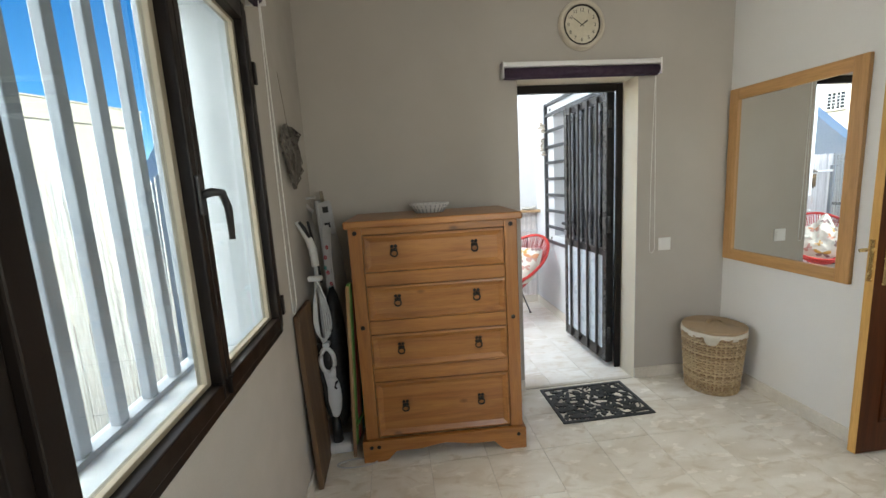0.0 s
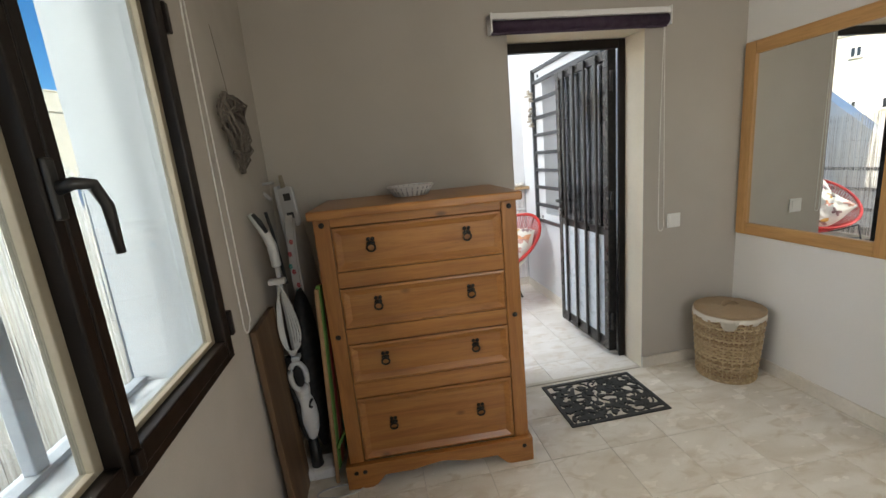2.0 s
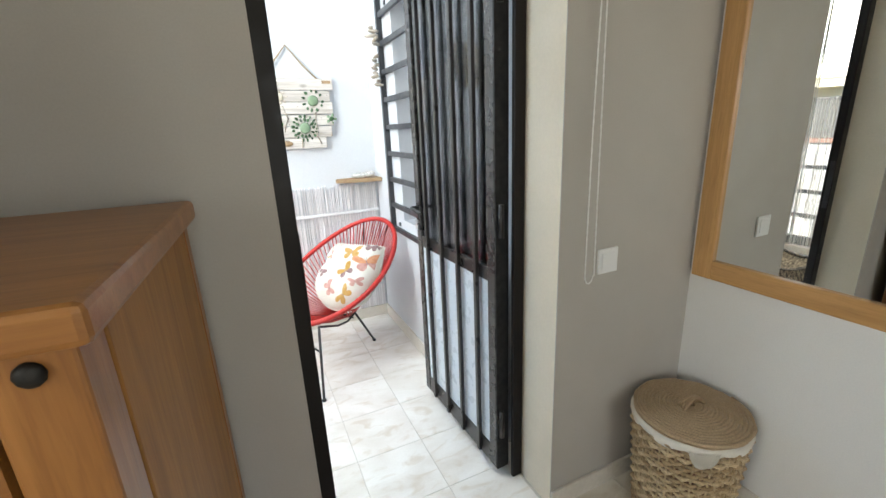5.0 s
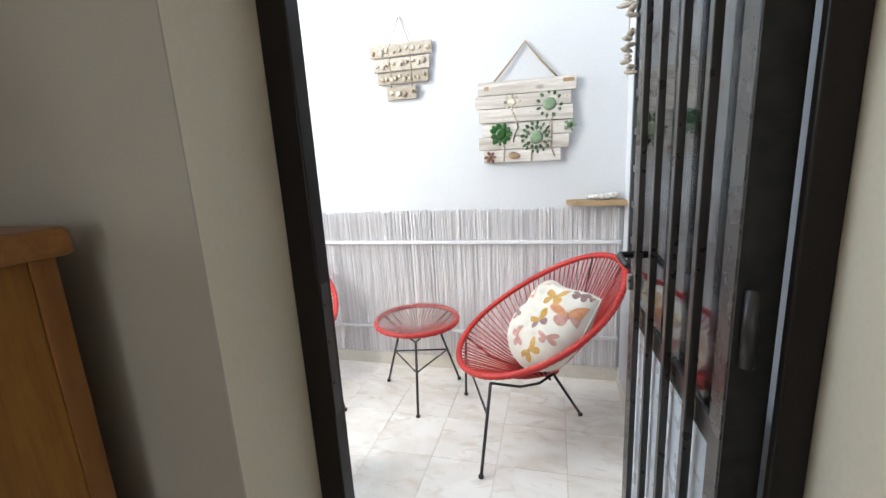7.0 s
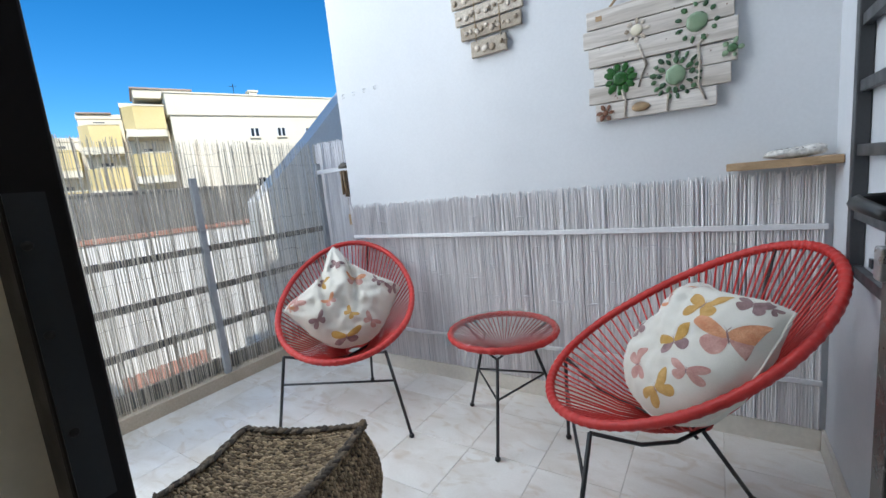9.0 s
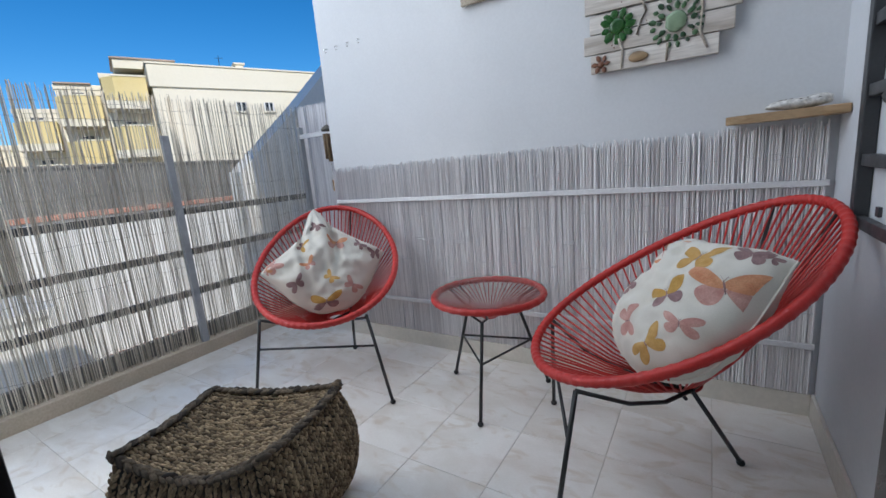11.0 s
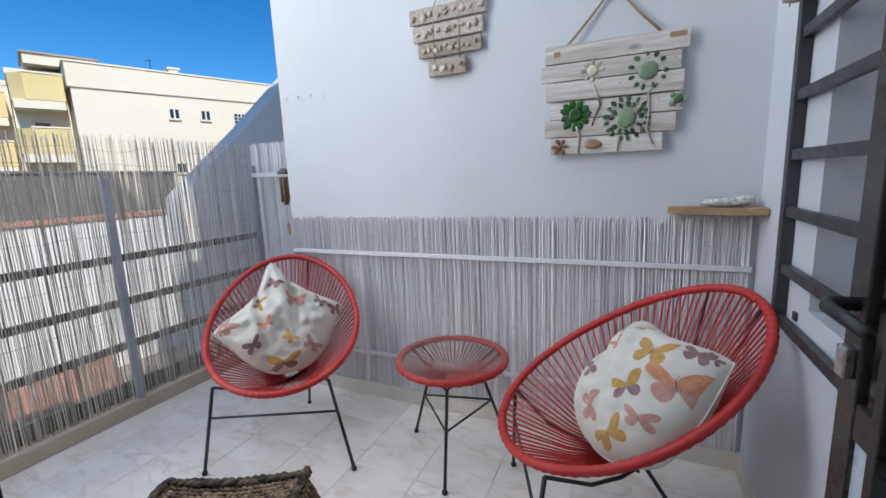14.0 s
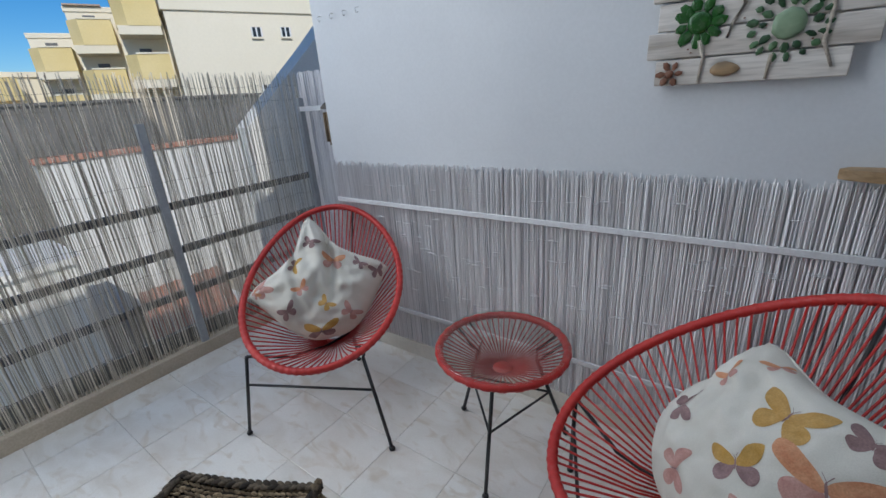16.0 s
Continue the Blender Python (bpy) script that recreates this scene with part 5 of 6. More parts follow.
def wind_chime():
    o = thing("wind_chime", (-0.52, 2.28, 1.335), "small bamboo wind chime hanging by the reed fence", "wind chime")
    part("cap", lathed([(0, 0.03), (0.02, 0.022), (0.042, 0.0), (0.040, -0.012), (0, -0.012)], 20), "twig", o, "dark coconut cap", True)
    for i in range(6):
        a = i * 1.047
        L = 0.15 + 0.018 * (i % 3)
        x, y = 0.026 * math.cos(a), 0.026 * math.sin(a)
        part("bamboo_pipe", tubed([(x, y, -0.03), (x, y, -0.03 - L)], 0.0085, 8), "bamboo", o, "", True)
    part("string", tubed([(0, 0, 0.03), (0.005, 0.0, 0.11)], 0.0012, 5), "rope", o)
    part("line", tubed([(0, 0, -0.02), (0, 0, -0.34)], 0.001, 5), "rope", o)
    part("sail", boxed(-0.014, 0.014, -0.003, 0.003, -0.42, -0.34, bevel=0.002), "slab", o)


wind_chime()

for i, x in enumerate((-0.215, -0.130, -0.044, 0.041)):
    hk = thing("wall_hook", (x, 2.07, 1.742), "tiny steel screw hook in the white wall", "hook", group="row of wall hooks")
    part("hook_wire", tubed([(0, 0, 0), (0, -0.015, 0), (0, -0.022, -0.006), (0, -0.020, -0.018), (0, -0.012, -0.022), (0, -0.006, -0.016)], 0.0018, 6), "steel", hk, "", True)


# ---- wall art ----
def pallet_art():
    rnd = random.Random(41)
    o = thing("driftwood_art", (1.51, 2.07, 1.545), "whitewashed plank picture with green sea-glass flowers", "wall art", 0)
    o.matrix_basis = pose(1.51, 2.066, 1.545, 0, 0.6, 0)
    rows = ((-0.262, 0.275, 0.158, 0.232), (-0.278, 0.250, 0.086, 0.156), (-0.258, 0.262, 0.007, 0.084), (-0.24, 0.262, -0.068, 0.003), (-0.262, 0.243, -0.142, -0.070), (-0.235, 0.20, -0.215, -0.144))
    for x0, x1, z0, z1 in rows:
        part("plank", boxed(x0, x1, -0.026 + rnd.uniform(-0.002, 0.002), -0.010, z0 + 0.001, z1 - 0.001, bevel=0.003), "plank", o)
    for x in (-0.15, 0.15):
        part("back_batten", boxed(x - 0.02, x + 0.02, -0.010, -0.001, -0.19, 0.2), "plank", o)

    def flower(cx, cz, r0, n, petals, mname, centre, rr):
        f = bmesh.new()
        blob(f, (cx, -0.030, cz), r0, 0.006, r0, rnd, 2, 0.04)
        long = 0.024 if mname == "greenglass" else 0.0145
        body = part("glass_disc", f, centre, o, "smooth green sea-glass disc", True)
        for ring in range(petals):
            k = n + ring * 5
            for i in range(k):
                f = bmesh.new()
                a = 2 * math.pi * i / k + rnd.uniform(-0.1, 0.1)
                R = rr * (1 + 0.42 * ring)
                blob(f, (cx + R * math.cos(a), -0.029, cz + R * math.sin(a)), long * rnd.uniform(0.7, 1.1), 0.0032, 0.62 * long * rnd.uniform(0.8, 1.2), rnd, 1, 0.12, Matrix.Rotation(-a, 4, "Y"))
                part("petal", f, mname, body)
    flower(0.135, 0.092, 0.036, 11, 1, "seaglass", "paleglass", 0.062)
    flower(0.065, -0.082, 0.037, 12, 2, "seaglass", "paleglass", 0.055)
    flower(-0.135, -0.055, 0.030, 11, 1, "greenglass", "greenglass", 0.046)
    flower(-0.07, 0.115, 0.022, 8, 1, "shell", "clockface", 0.036)
    flower(-0.195, -0.183, 0.012, 6, 1, "umber", "umber", 0.024)
    flower(0.245, -0.025, 0.016, 5, 1, "paleglass", "seaglass", 0.026)
    f = bmesh.new()
    blob(f, (-0.06, -0.03, -0.178), 0.036, 0.007, 0.018, rnd, 2, 0.1)
    part("driftwood_chip", f, "slab", o, "brown driftwood chip", True)
    part("knot_mark", boxed(-0.225, -0.20, -0.0285, -0.026, 0.186, 0.206, bevel=0.001), "slab", o)
    part("knot_mark", boxed(0.205, 0.262, -0.0285, -0.026, 0.200, 0.220, bevel=0.001), "slab", o)
    for i in range(16):
        f = bmesh.new()
        blob(f, (rnd.uniform(-0.22, 0.24), -0.0265, rnd.uniform(-0.2, 0.19)), 0.0028, 0.002, 0.0028)
        part("nail_hole", f, "umber", o)
    for pts in ([(-0.065, 0.06), (-0.05, 0.02), (-0.035, -0.02), (-0.055, -0.06), (-0.065, -0.10)], [(0.17, 0.04), (0.14, 0.01), (0.145, -0.06), (0.14, -0.13), (0.165, -0.19)], [(-0.13, -0.10), (-0.115, -0.145), (-0.12, -0.21)], [(0.04, -0.15), (0.035, -0.21)]):
        part("twig_stem", tubed([(x, -0.028, z) for x, z in pts], [0.006] + [0.005] * (len(pts) - 2) + [0.0035], 6), "drift", o, "driftwood twig stem", True)
    part("rope", tubed([(-0.185, -0.02, 0.214), (-0.09, -0.012, 0.32), (0.002, -0.006, 0.43), (0.09, -0.012, 0.32), (0.19, -0.02, 0.214)], 0.0055, 8), "rope", o, "jute hanging rope", True)


def shell_art():
    rnd = random.Random(43)
    o = thing("shell_hanging", (0.80, 2.066, 1.90), "hanging of four driftwood slats decorated with sea shells", "wall art")
    rows = ((-0.195, 0.192, 0.075, 0.145, 0), (-0.18, 0.175, -0.005, 0.066, 0), (-0.155, 0.165, -0.078, -0.014, 0), (-0.105, 0.085, -0.168, -0.092, 0))
    for k, (x0, x1, z0, z1, _) in enumerate(rows):
        s = part("slat", boxed(x0, x1, -0.022, -0.006, z0, z1, bevel=0.005), "drift", o)
        n = (9, 9, 10, 4)[k]
        for i in range(n):
            f = bmesh.new()
            x = x0 + 0.03 + (x1 - x0 - 0.06) * i / (n - 1) + rnd.uniform(-0.008, 0.008)
            r = rnd.uniform(0.008, 0.019)
            blob(f, (x, -0.024, (z0 + z1) / 2 + rnd.uniform(-0.012, 0.012)), r, 0.008, r * rnd.uniform(0.6, 1.1), rnd, 2, 0.08, Matrix.Rotation(rnd.uniform(0, 3), 4, "Y"))
            part("shell", f, "shell", s, "", True)
        for i in range(2):
            part("star_shell", tubed([(x0 + 0.09 + i * 0.1 + 0.015 * math.cos(a), -0.026, (z0 + z1) / 2 + 0.015 * math.sin(a)) for a in [j * 2.513 for j in range(5)]], 0.0035, 5, closed=True), "shell", s)
    for x in (-0.07, 0.06):
        part("cord", tubed([(x * 0.05, -0.004, 0.29), (x, -0.02, 0.13), (x, -0.024, -0.10)], 0.003, 6), "rope", o, "thin jute cord", True)


pallet_art()
shell_art()


def corner_shelf():
    o = thing("wall_shelf", (2.05, 2.07, 1.09), "rough olive wood corner shelf on a white bracket", "shelf")
    out = [(-0.315, -0.03), (-0.30, -0.05), (-0.24, -0.075), (-0.15, -0.10), (-0.05, -0.13), (-0.002, -0.135), (-0.002, -0.001), (-0.29, -0.001)]
    bm = bmesh.new()
    prism(bm, out, -0.014, 0.014)
    bmesh.ops.bevel(bm, geom=bm.edges[:], offset=0.003, segments=1, affect="EDGES")
    part("slab", bm, "slab", o)
    part("bracket", tubed([(-0.06, -0.03, -0.12), (-0.06, -0.008, -0.12), (-0.06, -0.008, -0.016), (-0.06, -0.09, -0.016)], 0.004, 6), "rail", o, "white wire bracket")
    c = thing("coral_piece", (1.93, 2.005, 1.104), "white pitted coral lump lying on the shelf", "coral")
    r2 = random.Random(9)
    bm = bmesh.new()
    blob(bm, (0, 0, 0.018), 0.085, 0.035, 0.018, r2, 3, 0.07)
    blob(bm, (0.05, 0.01, 0.026), 0.04, 0.028, 0.02, r2, 2, 0.09)
    lump = part("lump", bm, "coral", c, "", True)
    for i in range(26):
        a, k = r2.uniform(0, 6.28), r2.uniform(0.15, 0.8)
        h = math.sqrt(1 - k * k)
        pit = bmesh.new()
        blob(pit, (0.085 * k * math.cos(a), 0.035 * k * math.sin(a), 0.018 + 0.0185 * h), r2.uniform(0.003, 0.007), r2.uniform(0.002, 0.005), 0.0015, r2, 1, 0.2)
        part("pit", pit, "twig", lump, "dark pit")


M["coral"] = surface("pitted_coral", (0.62, 0.59, 0.55), (0.80, 0.78, 0.74), 0.9, 25, 70, 0.9, 1.0, 0.006)
corner_shelf()


def driftwood_string():
    rnd = random.Random(51)
    o = thing("driftwood_garland", (1.985, 1.67, 1.80), "string of driftwood pieces hanging from the grille", "garland")
    part("string", tubed([(0, 0, 0.36), (0, 0, -0.12)], 0.0018, 5), "rope", o)
    for k in range(15):
        z = 0.22 - k * 0.023
        if 5 <= k <= 6:
            continue
        L, a = rnd.uniform(0.03, 0.062) * (0.6 if k in (0, 14) else 1), rnd.uniform(0, 3.14)
        bm = bmesh.new()
        blob(bm, (rnd.uniform(-0.012, 0.012), rnd.uniform(-0.012, 0.012), z), L, 0.016, 0.011, rnd, 2, 0.12, Matrix.Rotation(a, 4, "Z") @ Matrix.Rotation(rnd.uniform(-0.25, 0.25), 4, "Y"))
        part("driftwood_piece", bm, "drift", o, "", True)


driftwood_string()


# ---- red cord furniture ----
TILT, RA, RB, BENDK, EGG = 0.481, 0.354, 0.476, 0.023, -0.068


def rim_point(a, k=1.0):
    """Local frame: y towards the back of the chair, x to its side, origin below the rim's middle on the floor."""
    s = math.sin(a)
    x = RA * math.cos(a) * (1 + EGG * s) * k
    v, n = RB * s * k, BENDK * s * s
    return Vector((x, v * math.cos(TILT) - n * math.sin(TILT), 0.60 + v * math.sin(TILT) + n * math.cos(TILT)))


def cord_chair(at, turn, label):
    rnd = random.Random(61)
    o = thing("cord_chair", at, label, "chair", turn, "red cord chairs on the terrace")
    n = 756
    wound = [rim_point(2 * math.pi * i / n) for i in range(n)]
    part("rim", tubed(wound, [0.0140 + (0.0, 0.0008, 0.0008)[i % 3] + (0.0015 if i % 9 < 4 else 0) for i in range(n)], 10, closed=True), "red", o, "thick rim wound with red cord", True)
    hub = Vector((0, 0.03, 0.275))
    cords = 84
    for i in range(cords):
        a = 2 * math.pi * (i + 0.5) / cords
        p = rim_point(a, 0.985)
        q = hub + Vector((0.045 * math.cos(a), 0.055 * math.sin(a), 0.006 * math.sin(a)))
        mid = p.lerp(q, 0.55) + Vector((0, 0, -0.018))
        off = Vector((-math.sin(a), math.cos(a), 0)) * rnd.uniform(-0.004, 0.004)
        part("cord", tubed([p + off, mid + off * 0.6, q], 0.0034, 6), "red", o, "", True)
    part("hub", tubed([hub + Vector((0.045 * math.cos(2 * math.pi * i / 24), 0.055 * math.sin(2 * math.pi * i / 24), 0)) for i in range(24)], 0.009, 8, closed=True), "red", o, "", True)
    tops = {"l": Vector((-0.285, -0.31, 0.415)), "r": Vector((0.20, -0.375, 0.40)), "b": Vector((0.09, 0.01, 0.305))}
    feet = {"l": Vector((-0.368, -0.295, 0)), "r": Vector((0.278, -0.468, 0)), "b": Vector((0.056, 0.197, 0))}
    for k in "lrb":
        leg = part("leg", tubed([feet[k] + Vector((0, 0, 0.012)), tops[k]], 0.0075, 8), "black", o, "thin black steel leg", True)
        bm = bmesh.new()
        blob(bm, feet[k] + Vector((0, 0, 0.012)), 0.013, 0.013, 0.012, sub=2)
        part("foot_cap", bm, "black", leg, "round rubber foot", True)
    for s in (-1, 1):
        p = tops["l"] if s < 0 else tops["r"]
        part("seat_bar", tubed([p, Vector((0.02 + 0.16 * s, -0.22, 0.335)), Vector((0.04 + 0.07 * s, -0.08, 0.285)), tops["b"]], 0.0065, 8), "black", o, "", True)
        part("back_bar", tubed([tops["b"], Vector((0.03 + 0.05 * s, 0.22, 0.46)), rim_point(math.pi / 2 - 0.35 * s, 0.99)], 0.0055, 8), "black", o, "", True)
    part("front_bar", tubed([feet["l"].lerp(tops["l"], 0.66), feet["r"].lerp(tops["r"], 0.66)], 0.0055, 8), "black", o, "thin cross bar", True)
    part("hub_bar", tubed([Vector((-0.08, 0.0, 0.27)), Vector((0.08, 0.0, 0.27))], 0.0055, 8), "black", o, "", True)
    return o


CHAIR_A, CHAIR_B = (0.006, 1.660, -0.012), (1.612, 1.598, -0.012)
TURN_A, TURN_B = math.degrees(0.681), -math.degrees(1.008)
chair_a = cord_chair(CHAIR_A, TURN_A, "red cord egg chair on black legs near the reed fence")
chair_b = tagged(copy_thing(chair_a, pose(*CHAIR_B, 0, 0, TURN_B)), "red cord egg chair on black legs beside the barred window")


def cord_table():
    o = thing("cord_table", (0.894, 1.742, -0.012), "round red cord side table with a glass top", "side table")
    R, zt = 0.236, 0.485
    n = 420
    part("rim", tubed([(R * math.cos(2 * math.pi * i / n), R * math.sin(2 * math.pi * i / n), zt - 0.014) for i in range(n)], [0.0135 + (0.0, 0.0008, 0.0008)[i % 3] + (0.0020 if i % 15 < 7 else 0) for i in range(n)], 8, closed=True), "red", o, "rim wound with red cord", True)
    for i in range(56):
        a = 2 * math.pi * i / 56
        part("cord", tubed([Vector((R * math.cos(a), R * math.sin(a), zt - 0.014)), Vector((0.035 * math.cos(a), 0.035 * math.sin(a), 0.375))], 0.0027, 5), "red", o, "", True)
    part("hub", lathed([(0, 0.368), (0.034, 0.368), (0.038, 0.375), (0.034, 0.382), (0, 0.382)], 20), "red", o, "", True)
    part("glass_top", lathed([(0, zt), (0.243, zt), (0.246, zt + 0.003), (0.243, zt + 0.006), (0, zt + 0.006)], 64), "tableglass", o, "clear round glass top").visible_shadow = False
    dirs = [Vector((0.059, -0.26, 0)), Vector((-0.239, 0.077, 0)), Vector((0.201, 0.183, 0))]
    mids = []
    for d in dirs:
        d = d.normalized()
        foot, top = d * 0.262 + Vector((0, 0, 0.012)), d * 0.135 + Vector((0, 0, 0.39))
        leg = part("leg", tubed([foot, top], 0.0072, 8), "black", o, "thin black steel leg", True)
        bm = bmesh.new()
        blob(bm, foot, 0.013, 0.013, 0.012, sub=2)
        part("foot_cap", bm, "black", leg, "round rubber foot", True)
        side = Vector((-d.y, d.x, 0))
        for s in (-1, 1):
            part("fork", tubed([top, top + side * (0.028 * s) + Vector((0, 0, 0.025)) + d * 0.01, d * 0.22 + side * (0.03 * s) + Vector((0, 0, zt - 0.02))], 0.005, 6), "black", o, "", True)
        mids.append(foot.lerp(top, 0.58))
    for i in range(3):
        part("brace", tubed([mids[i], mids[(i + 1) % 3]], 0.0048, 6), "black", o, "thin cross brace", True)


cord_table()


# ---- cushions ----
CORNERS = ((1, 1), (1, -1), (-1, 1), (-1, -1))


def pillow_point(u, v, side, size, puff, ears, fold, waist):
    """A soft square cushion: u, v in -1..1; ears tells how far each corner is pinched, fold deepens a crease."""
    w = sum(e * (1 + cu * u) * (1 + cv * v) / 4 for e, (cu, cv) in zip(ears, CORNERS))
    hollow = waist * max(0.0, min(1.0, 0.45 + 0.55 * (u + v))) * (1 - min(abs(u), abs(v)) ** 2) * max(abs(u), abs(v)) ** 3
    sx, sy = u * (1 - hollow), v * (1 - hollow)
    dx, dy = 1.04 * u * math.sqrt(1 - v * v / 2), 1.04 * v * math.sqrt(1 - u * u / 2)
    x, y = dx + (sx - dx) * w, dy + (sy - dy) * w
    r = math.hypot(x, y)
    if r > 1.12:
        blunt = (1.12 + (r - 1.12) * 0.55) / r
        x, y = x * blunt, y * blunt
    e = max(0.0, (1 - abs(u) ** 2.4) * (1 - abs(v) ** 2.4))
    full = 1.0 - 0.22 * (u + v) / 2
    z = side * puff * full * e ** 0.5 * (1.0 if side > 0 else 0.55)
    crumple = 1 + 5 * fold
    ripple = 0.020 * noise.noise(Vector((u * 2.2 + 3, v * 2.2, side * 2.0))) + 0.007 * noise.noise(Vector((u * 6, v * 6, side + 5)))
    for k, (cu, cv) in zip(ears, CORNERS):
        px2, py2 = u - cu, v - cv
        r = math.hypot(px2, py2)
        th = math.atan2(py2, px2)
        ripple += 0.016 * k * noise.noise(Vector((th * 4.5, cu * 3.1 + cv, side * 1.7))) * math.exp(-((r - 0.55) / 0.38) ** 2)
    z += ripple * crumple * (0.35 + e)
    if fold:
        up = max(0.0, min(1.0, 0.55 + (u + v) * 0.7))
        z -= side * fold * up * e ** 0.3 * math.exp(-((u - v - 0.30 - 0.25 * v) / 0.16) ** 2)
        z -= side * 0.6 * fold * up * e ** 0.3 * math.exp(-((u - v + 0.62) / 0.14) ** 2)
    return Vector((x * size, y * size, z))


def butterfly(bm, cu, cv, scale, spin, shape, which):
    """Printed patches 2 mm above the cushion's face: which is front wings, hind wings or the body."""
    def lay_patch(outline):
        mid = sum(outline, Vector((0, 0))) / len(outline)
        rings = []
        for f in (1.0, 0.8, 0.6, 0.4, 0.2):
            ring = []
            for w in outline:
                w2 = mid + (w - mid) * f
                u = cu + scale * (w2.x * math.cos(spin) - w2.y * math.sin(spin))
                v = cv + scale * (w2.x * math.sin(spin) + w2.y * math.cos(spin))
                u, v = max(-0.97, min(0.97, u)), max(-0.97, min(0.97, v))
                ring.append(bm.verts.new(pillow_point(u, v, 1, *shape) + Vector((0, 0, {"hind": 0.0010, "front": 0.0014, "body": 0.0018}[which]))))
            rings.append(ring)
        n = len(outline)
        for r0, r1 in zip(rings, rings[1:]):
            for i in range(n):
                bm.faces.new((r0[i], r0[(i + 1) % n], r1[(i + 1) % n], r1[i]))
        bm.faces.new(rings[-1])
    if which == "body":
        lay_patch([Vector((0.030 * math.cos(a), 0.22 * math.sin(a))) for a in [2 * math.pi * i / 10 for i in range(10)]])
        for s in (-1, 1):
            lay_patch([Vector(p) for p in ((0.0, 0.20), (0.015, 0.20), (0.10 * s + 0.015, 0.36), (0.10 * s, 0.37))][::1 if s > 0 else -1])
        return
    wing = WINGS[which]
    for _ in range(2):
        wing = [q for a, b2 in zip(wing, wing[1:] + wing[:1]) for q in (a.lerp(b2, 0.25), a.lerp(b2, 0.75))]
    for s in (-1, 1):
        lay_patch([Vector((w.x * s, w.y)) for w in wing][::-s])


WINGS = {
    "front": [Vector(p) for p in ((0.0, 0.16), (0.30, 0.46), (0.70, 0.72), (1.04, 0.74), (1.0, 0.40), (0.76, 0.12), (0.40, -0.06), (0.0, -0.06))],
    "hind": [Vector(p) for p in ((0.0, 0.0), (0.40, 0.02), (0.74, -0.10), (0.78, -0.42), (0.54, -0.70), (0.26, -0.62), (0.05, -0.25))],
}


def cushion(m4, seed, label, size, puff, ears, fold, waist, prints):
    """prints: (u, v, half span, spin, tone) of each printed butterfly."""
    noise.seed_set(seed)
    shape = (size, puff, ears, fold, waist)
    o = thing("cushion", (0, 0, 0), label, "cushion", group="butterfly cushions")
    o.matrix_basis = m4
    n = 72
    bm = bmesh.new()
    for side in (1, -1):
        g = [[bm.verts.new(pillow_point(-1 + 2 * i / n, -1 + 2 * j / n, side, *shape)) for j in range(n + 1)] for i in range(n + 1)]
        for i in range(n):
            for j in range(n):
                f = (g[i][j], g[i + 1][j], g[i + 1][j + 1], g[i][j + 1])
                bm.faces.new(f if side > 0 else f[::-1])
    bmesh.ops.remove_doubles(bm, verts=bm.verts[:], dist=1e-4)
    cover = part("cover", bm, "linen", o, "white cotton cover", True)
    rim = []
    for a, b2 in (((-1, -1), (1, -1)), ((1, -1), (1, 1)), ((1, 1), (-1, 1)), ((-1, 1), (-1, -1))):
        for i in range(24):
            f = i / 24
            u, v = a[0] + (b2[0] - a[0]) * f, a[1] + (b2[1] - a[1]) * f
            p = (pillow_point(u, v, 1, *shape) + pillow_point(u, v, -1, *shape)) / 2
            rim.append(p)
    part("seam", tubed(rim, 0.0034, 6, closed=True), "linen", cover, "", True)
    other = {"orange": "pink", "ochre": "ochre", "pink": "pink", "plum": "plum", "amber": "plum"}
    for u, v, sc, sp, tone in prints:
        for which, mt in (("hind", other[tone]), ("front", tone), ("body", "plum")):
            bm = bmesh.new()
            butterfly(bm, u, v, sc, sp, shape, which)
            part("printed_butterfly", bm, "bw_" + mt, cover, "", True)
    noise.seed_set(1)
    return o


def laid(middle, top_to_bottom, side_to_side):
    """A cushion's pose from its middle and its two diagonals."""
    a, b2 = Vector(top_to_bottom).normalized(), Vector(side_to_side).normalized()
    n = b2.cross(a).normalized()
    u = (a + b2).normalized()
    v = n.cross(u)
    return Matrix.Translation(middle) @ Matrix((u, v, n)).transposed().to_4x4()


PRINTS_PLUMP = ((-0.16, 0.47, 0.22, -2.2, "plum"), (0.4, 0.53, 0.17, -0.57, "orange"), (0.49, -0.28, 0.3, -1.27, "ochre"), (-0.08, -0.38, 0.24, -0.73, "amber"), (-0.58, -0.02, 0.2, -2.55, "pink"), (0.30, -0.82, 0.34, -1.04, "orange"),
                (-0.32, -0.76, 0.18, -1.19, "pink"), (-0.71, -0.55, 0.25, -0.52, "ochre"), (0.78, -0.72, 0.17, -1.32, "plum"), (0.84, 0.36, 0.16, -0.3, "orange"), (0.86, -0.86, 0.10, -1.55, "plum"))
PRINTS_CRUMPLED = ((-0.7, 0.84, 0.22, -1.71, "pink"), (-0.76, 0.18, 0.18, -0.39, "plum"), (-0.76, -0.54, 0.28, -0.85, "amber"), (-0.22, -0.74, 0.19, -1.6, "pink"), (0.41, 0.02, 0.22, -1.16, "orange"), (0.74, -0.8, 0.18, -0.77, "plum"),
                   (0.5, 0.58, 0.17, -1.47, "plum"), (-0.02, 0.57, 0.16, -2.81, "amber"), (-0.31, 0.2, 0.15, -0.34, "orange"), (-0.31, -0.3, 0.15, -1.75, "ochre"), (0.65, -0.42, 0.15, -1.7, "plum"), (-0.85, 0.88, 0.12, -1.67, "orange"))
